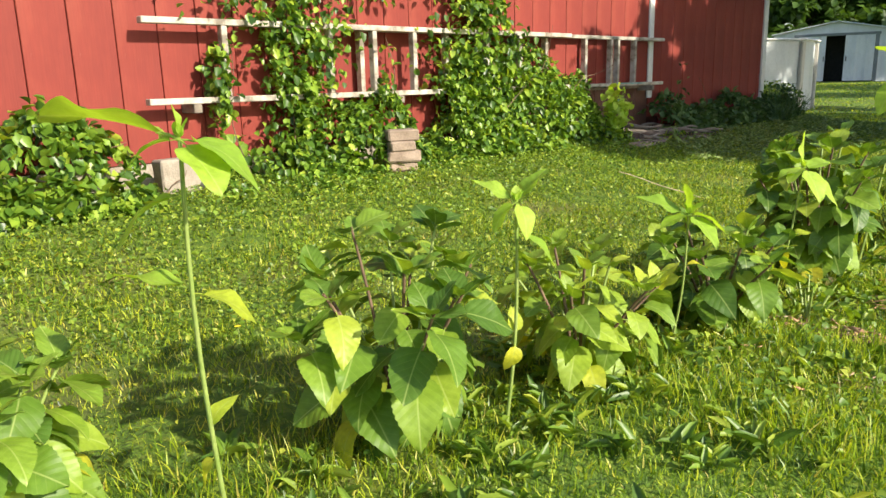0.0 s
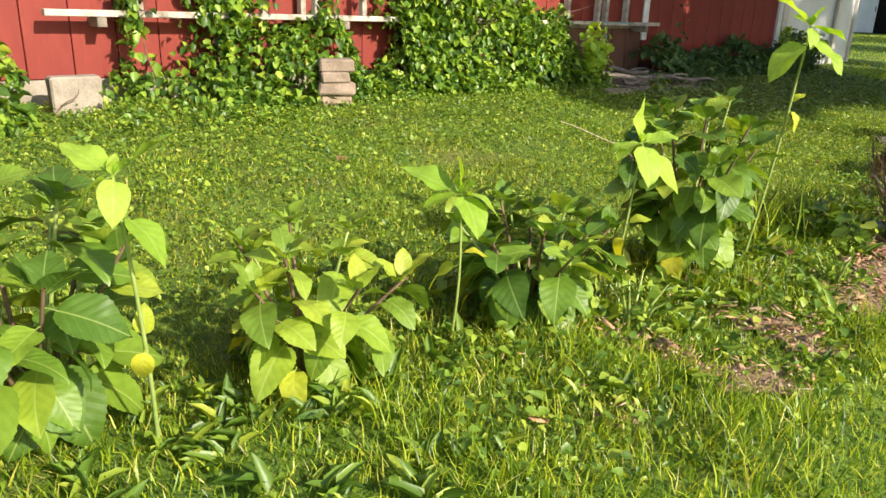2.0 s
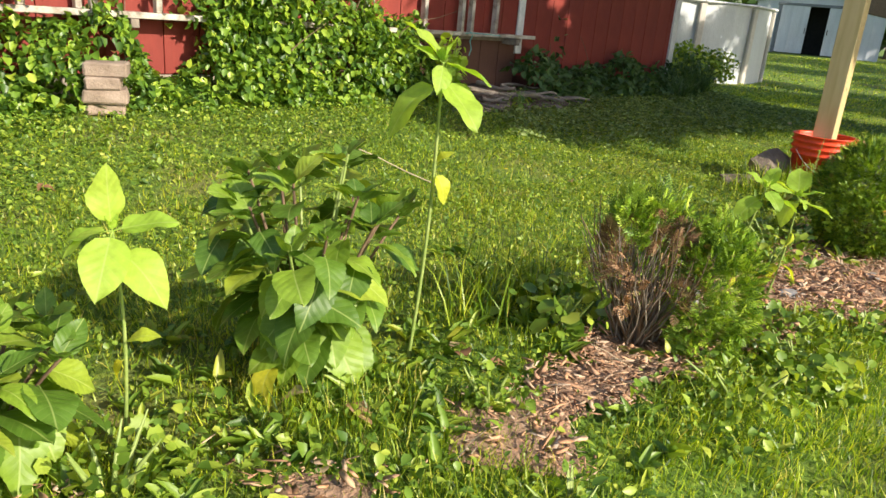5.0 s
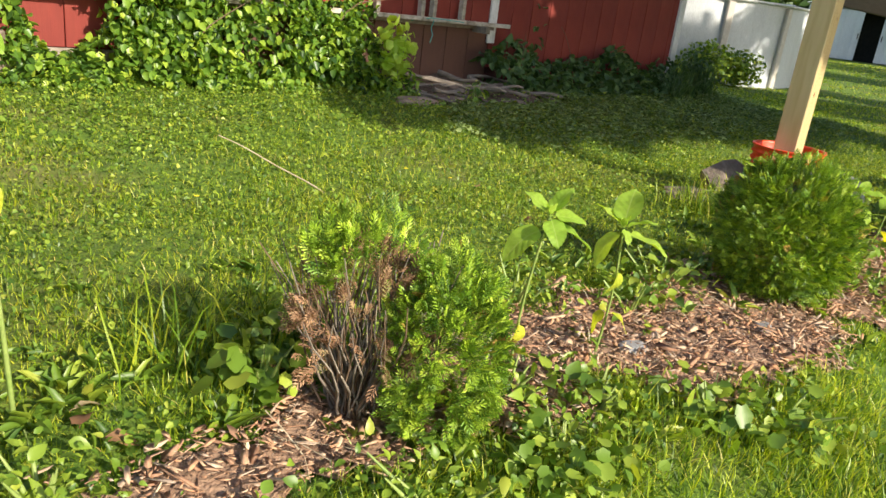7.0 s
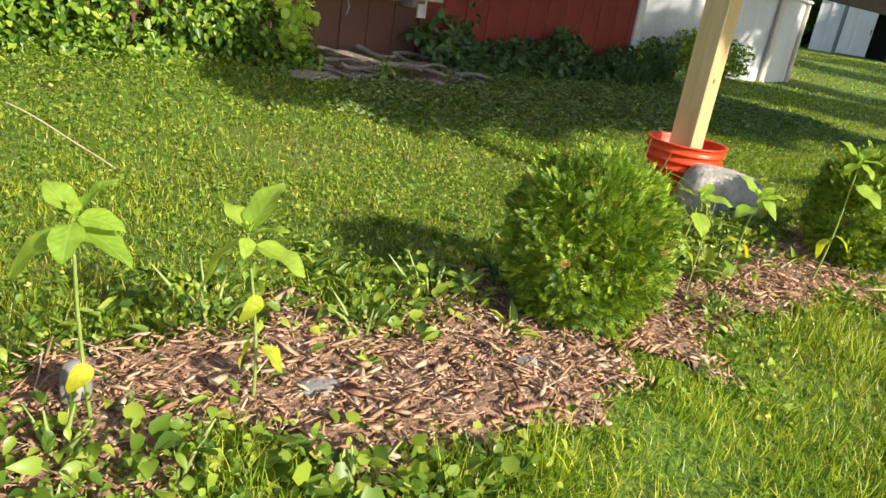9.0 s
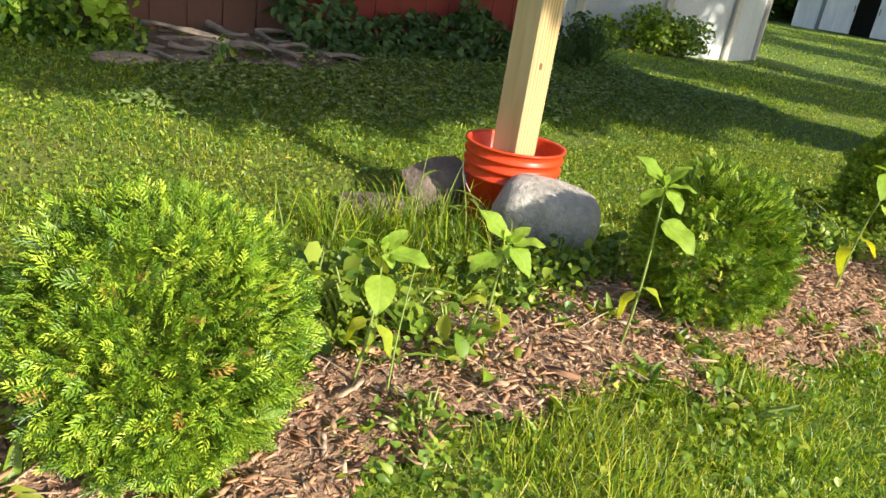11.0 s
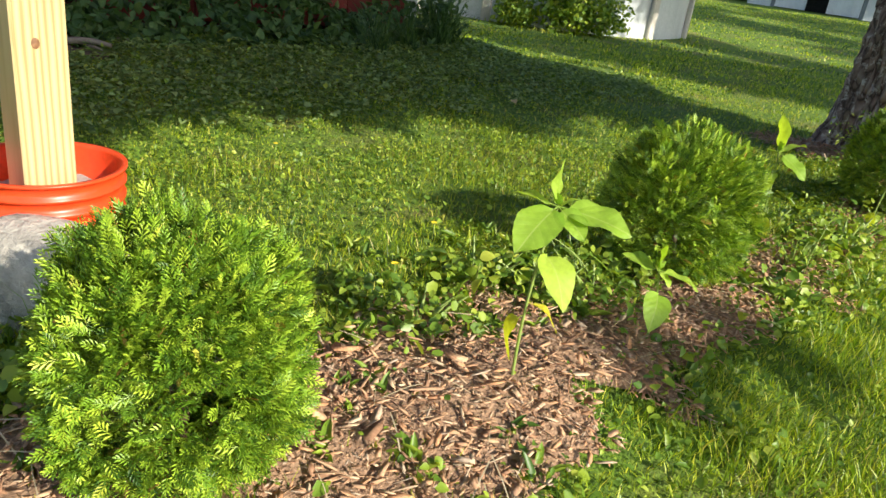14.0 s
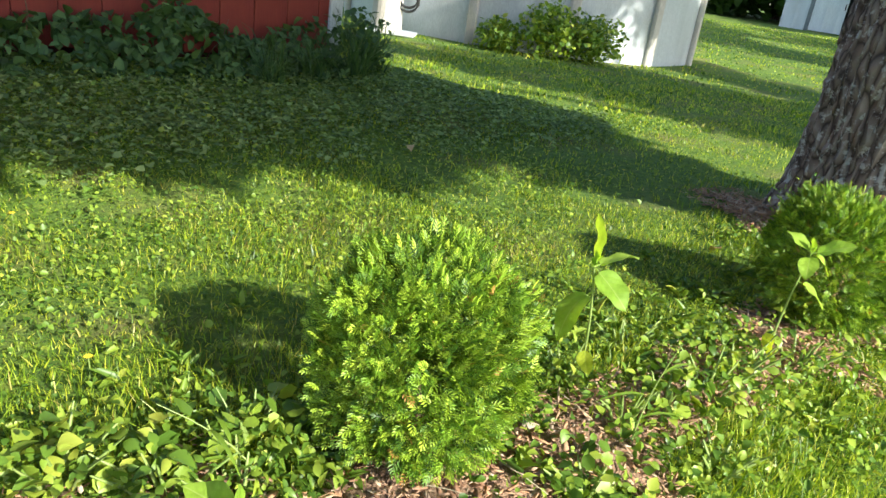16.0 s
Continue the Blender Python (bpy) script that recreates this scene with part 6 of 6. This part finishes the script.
# long narrow weed leaves in loose rosettes along the bed
rn = np.random.default_rng(77)
n_ros = 800
kk = rn.uniform(0, 1, n_ros)
rx, ry = -0.3 + 8.2 * kk + rn.normal(0, 0.12, n_ros), 1.2 + 7.4 * kk + rn.normal(0, 0.42, n_ros)
ok = (bed_depth(rx, ry) < 0.0) | (rn.random(n_ros) < 0.25)
rx, ry = rx[ok], ry[ok]
per = 9
px, py = np.repeat(rx, per) + rn.normal(0, 0.012, len(rx) * per), np.repeat(ry, per) + rn.normal(0, 0.012, len(rx) * per)
m = len(px)
tall = np.repeat(rn.uniform(0.5, 1.2, len(rx)), per)
v, f = scatter(LV * (0.36, 1, 1.8), LF, np.stack([px, py, gz(px, py) + 0.01], -1), turns(rn.uniform(0, 6.28, m), rn.uniform(0.2, 1.25, m), rn.normal(0, 0.4, m)), (tall * rn.uniform(0.03, 0.08, m))[:, None])
tagged(mesh_obj("long_leaf_weeds", v, f, clover_mat), "loose rosettes of long narrow weed leaves", "weeds", kind="stuff")
weeds(130000, 113, (-2.0, 7.0, 2.5, 10.5), lambda o: np.clip((o - 0.8) * 0.7, 0, 1), (0.011, 0.023), lambda x, y: 0.65 + 0 * x, "clover", "fine clover leaves mixed through the lawn", (0.015, 0.045))
weeds(150000, 114, (0.8, 8.8, 1.8, 9.5), lambda o: 1.0 + 0 * o, (0.013, 0.030), lambda x, y: np.where(x < 2.5, 0.35, 0.75) * (np.abs(bed_depth(x, y) + 0.07) < 0.14) * (np.sin(x * 6 + y * 4) > -0.5), "edge_weeds", "band of broad-leaved weeds along the mulch edge", (0.015, 0.08), True)
weeds(60000, 115, (2.4, 7.5, 7.2, 13), lambda o: 1.0 + 0 * o, (0.022, 0.048), lambda x, y: np.clip(1.9 - 0.8 * wall_d(x, y), 0, 0.8) * (wall_d(x, y) > 0.3) * (wall_d(x, y) < 2.3), "ground_ivy", "carpet of broad ground ivy leaves in the barn's shade", (0.03, 0.06), False, 0.22, ivy_mat)
weeds(60000, 116, (6.2, 8.6, 6.2, 9.4), lambda o: 1.0 + 0 * o, (0.012, 0.034), lambda x, y: 0.32 * (bed_depth(x, y) > -0.05) * (np.sin(x * 5 + 1) * np.sin(y * 6) > -0.35), "bed_weeds", "small weeds overgrowing the far end of the mulch", (0.03, 0.09), True)
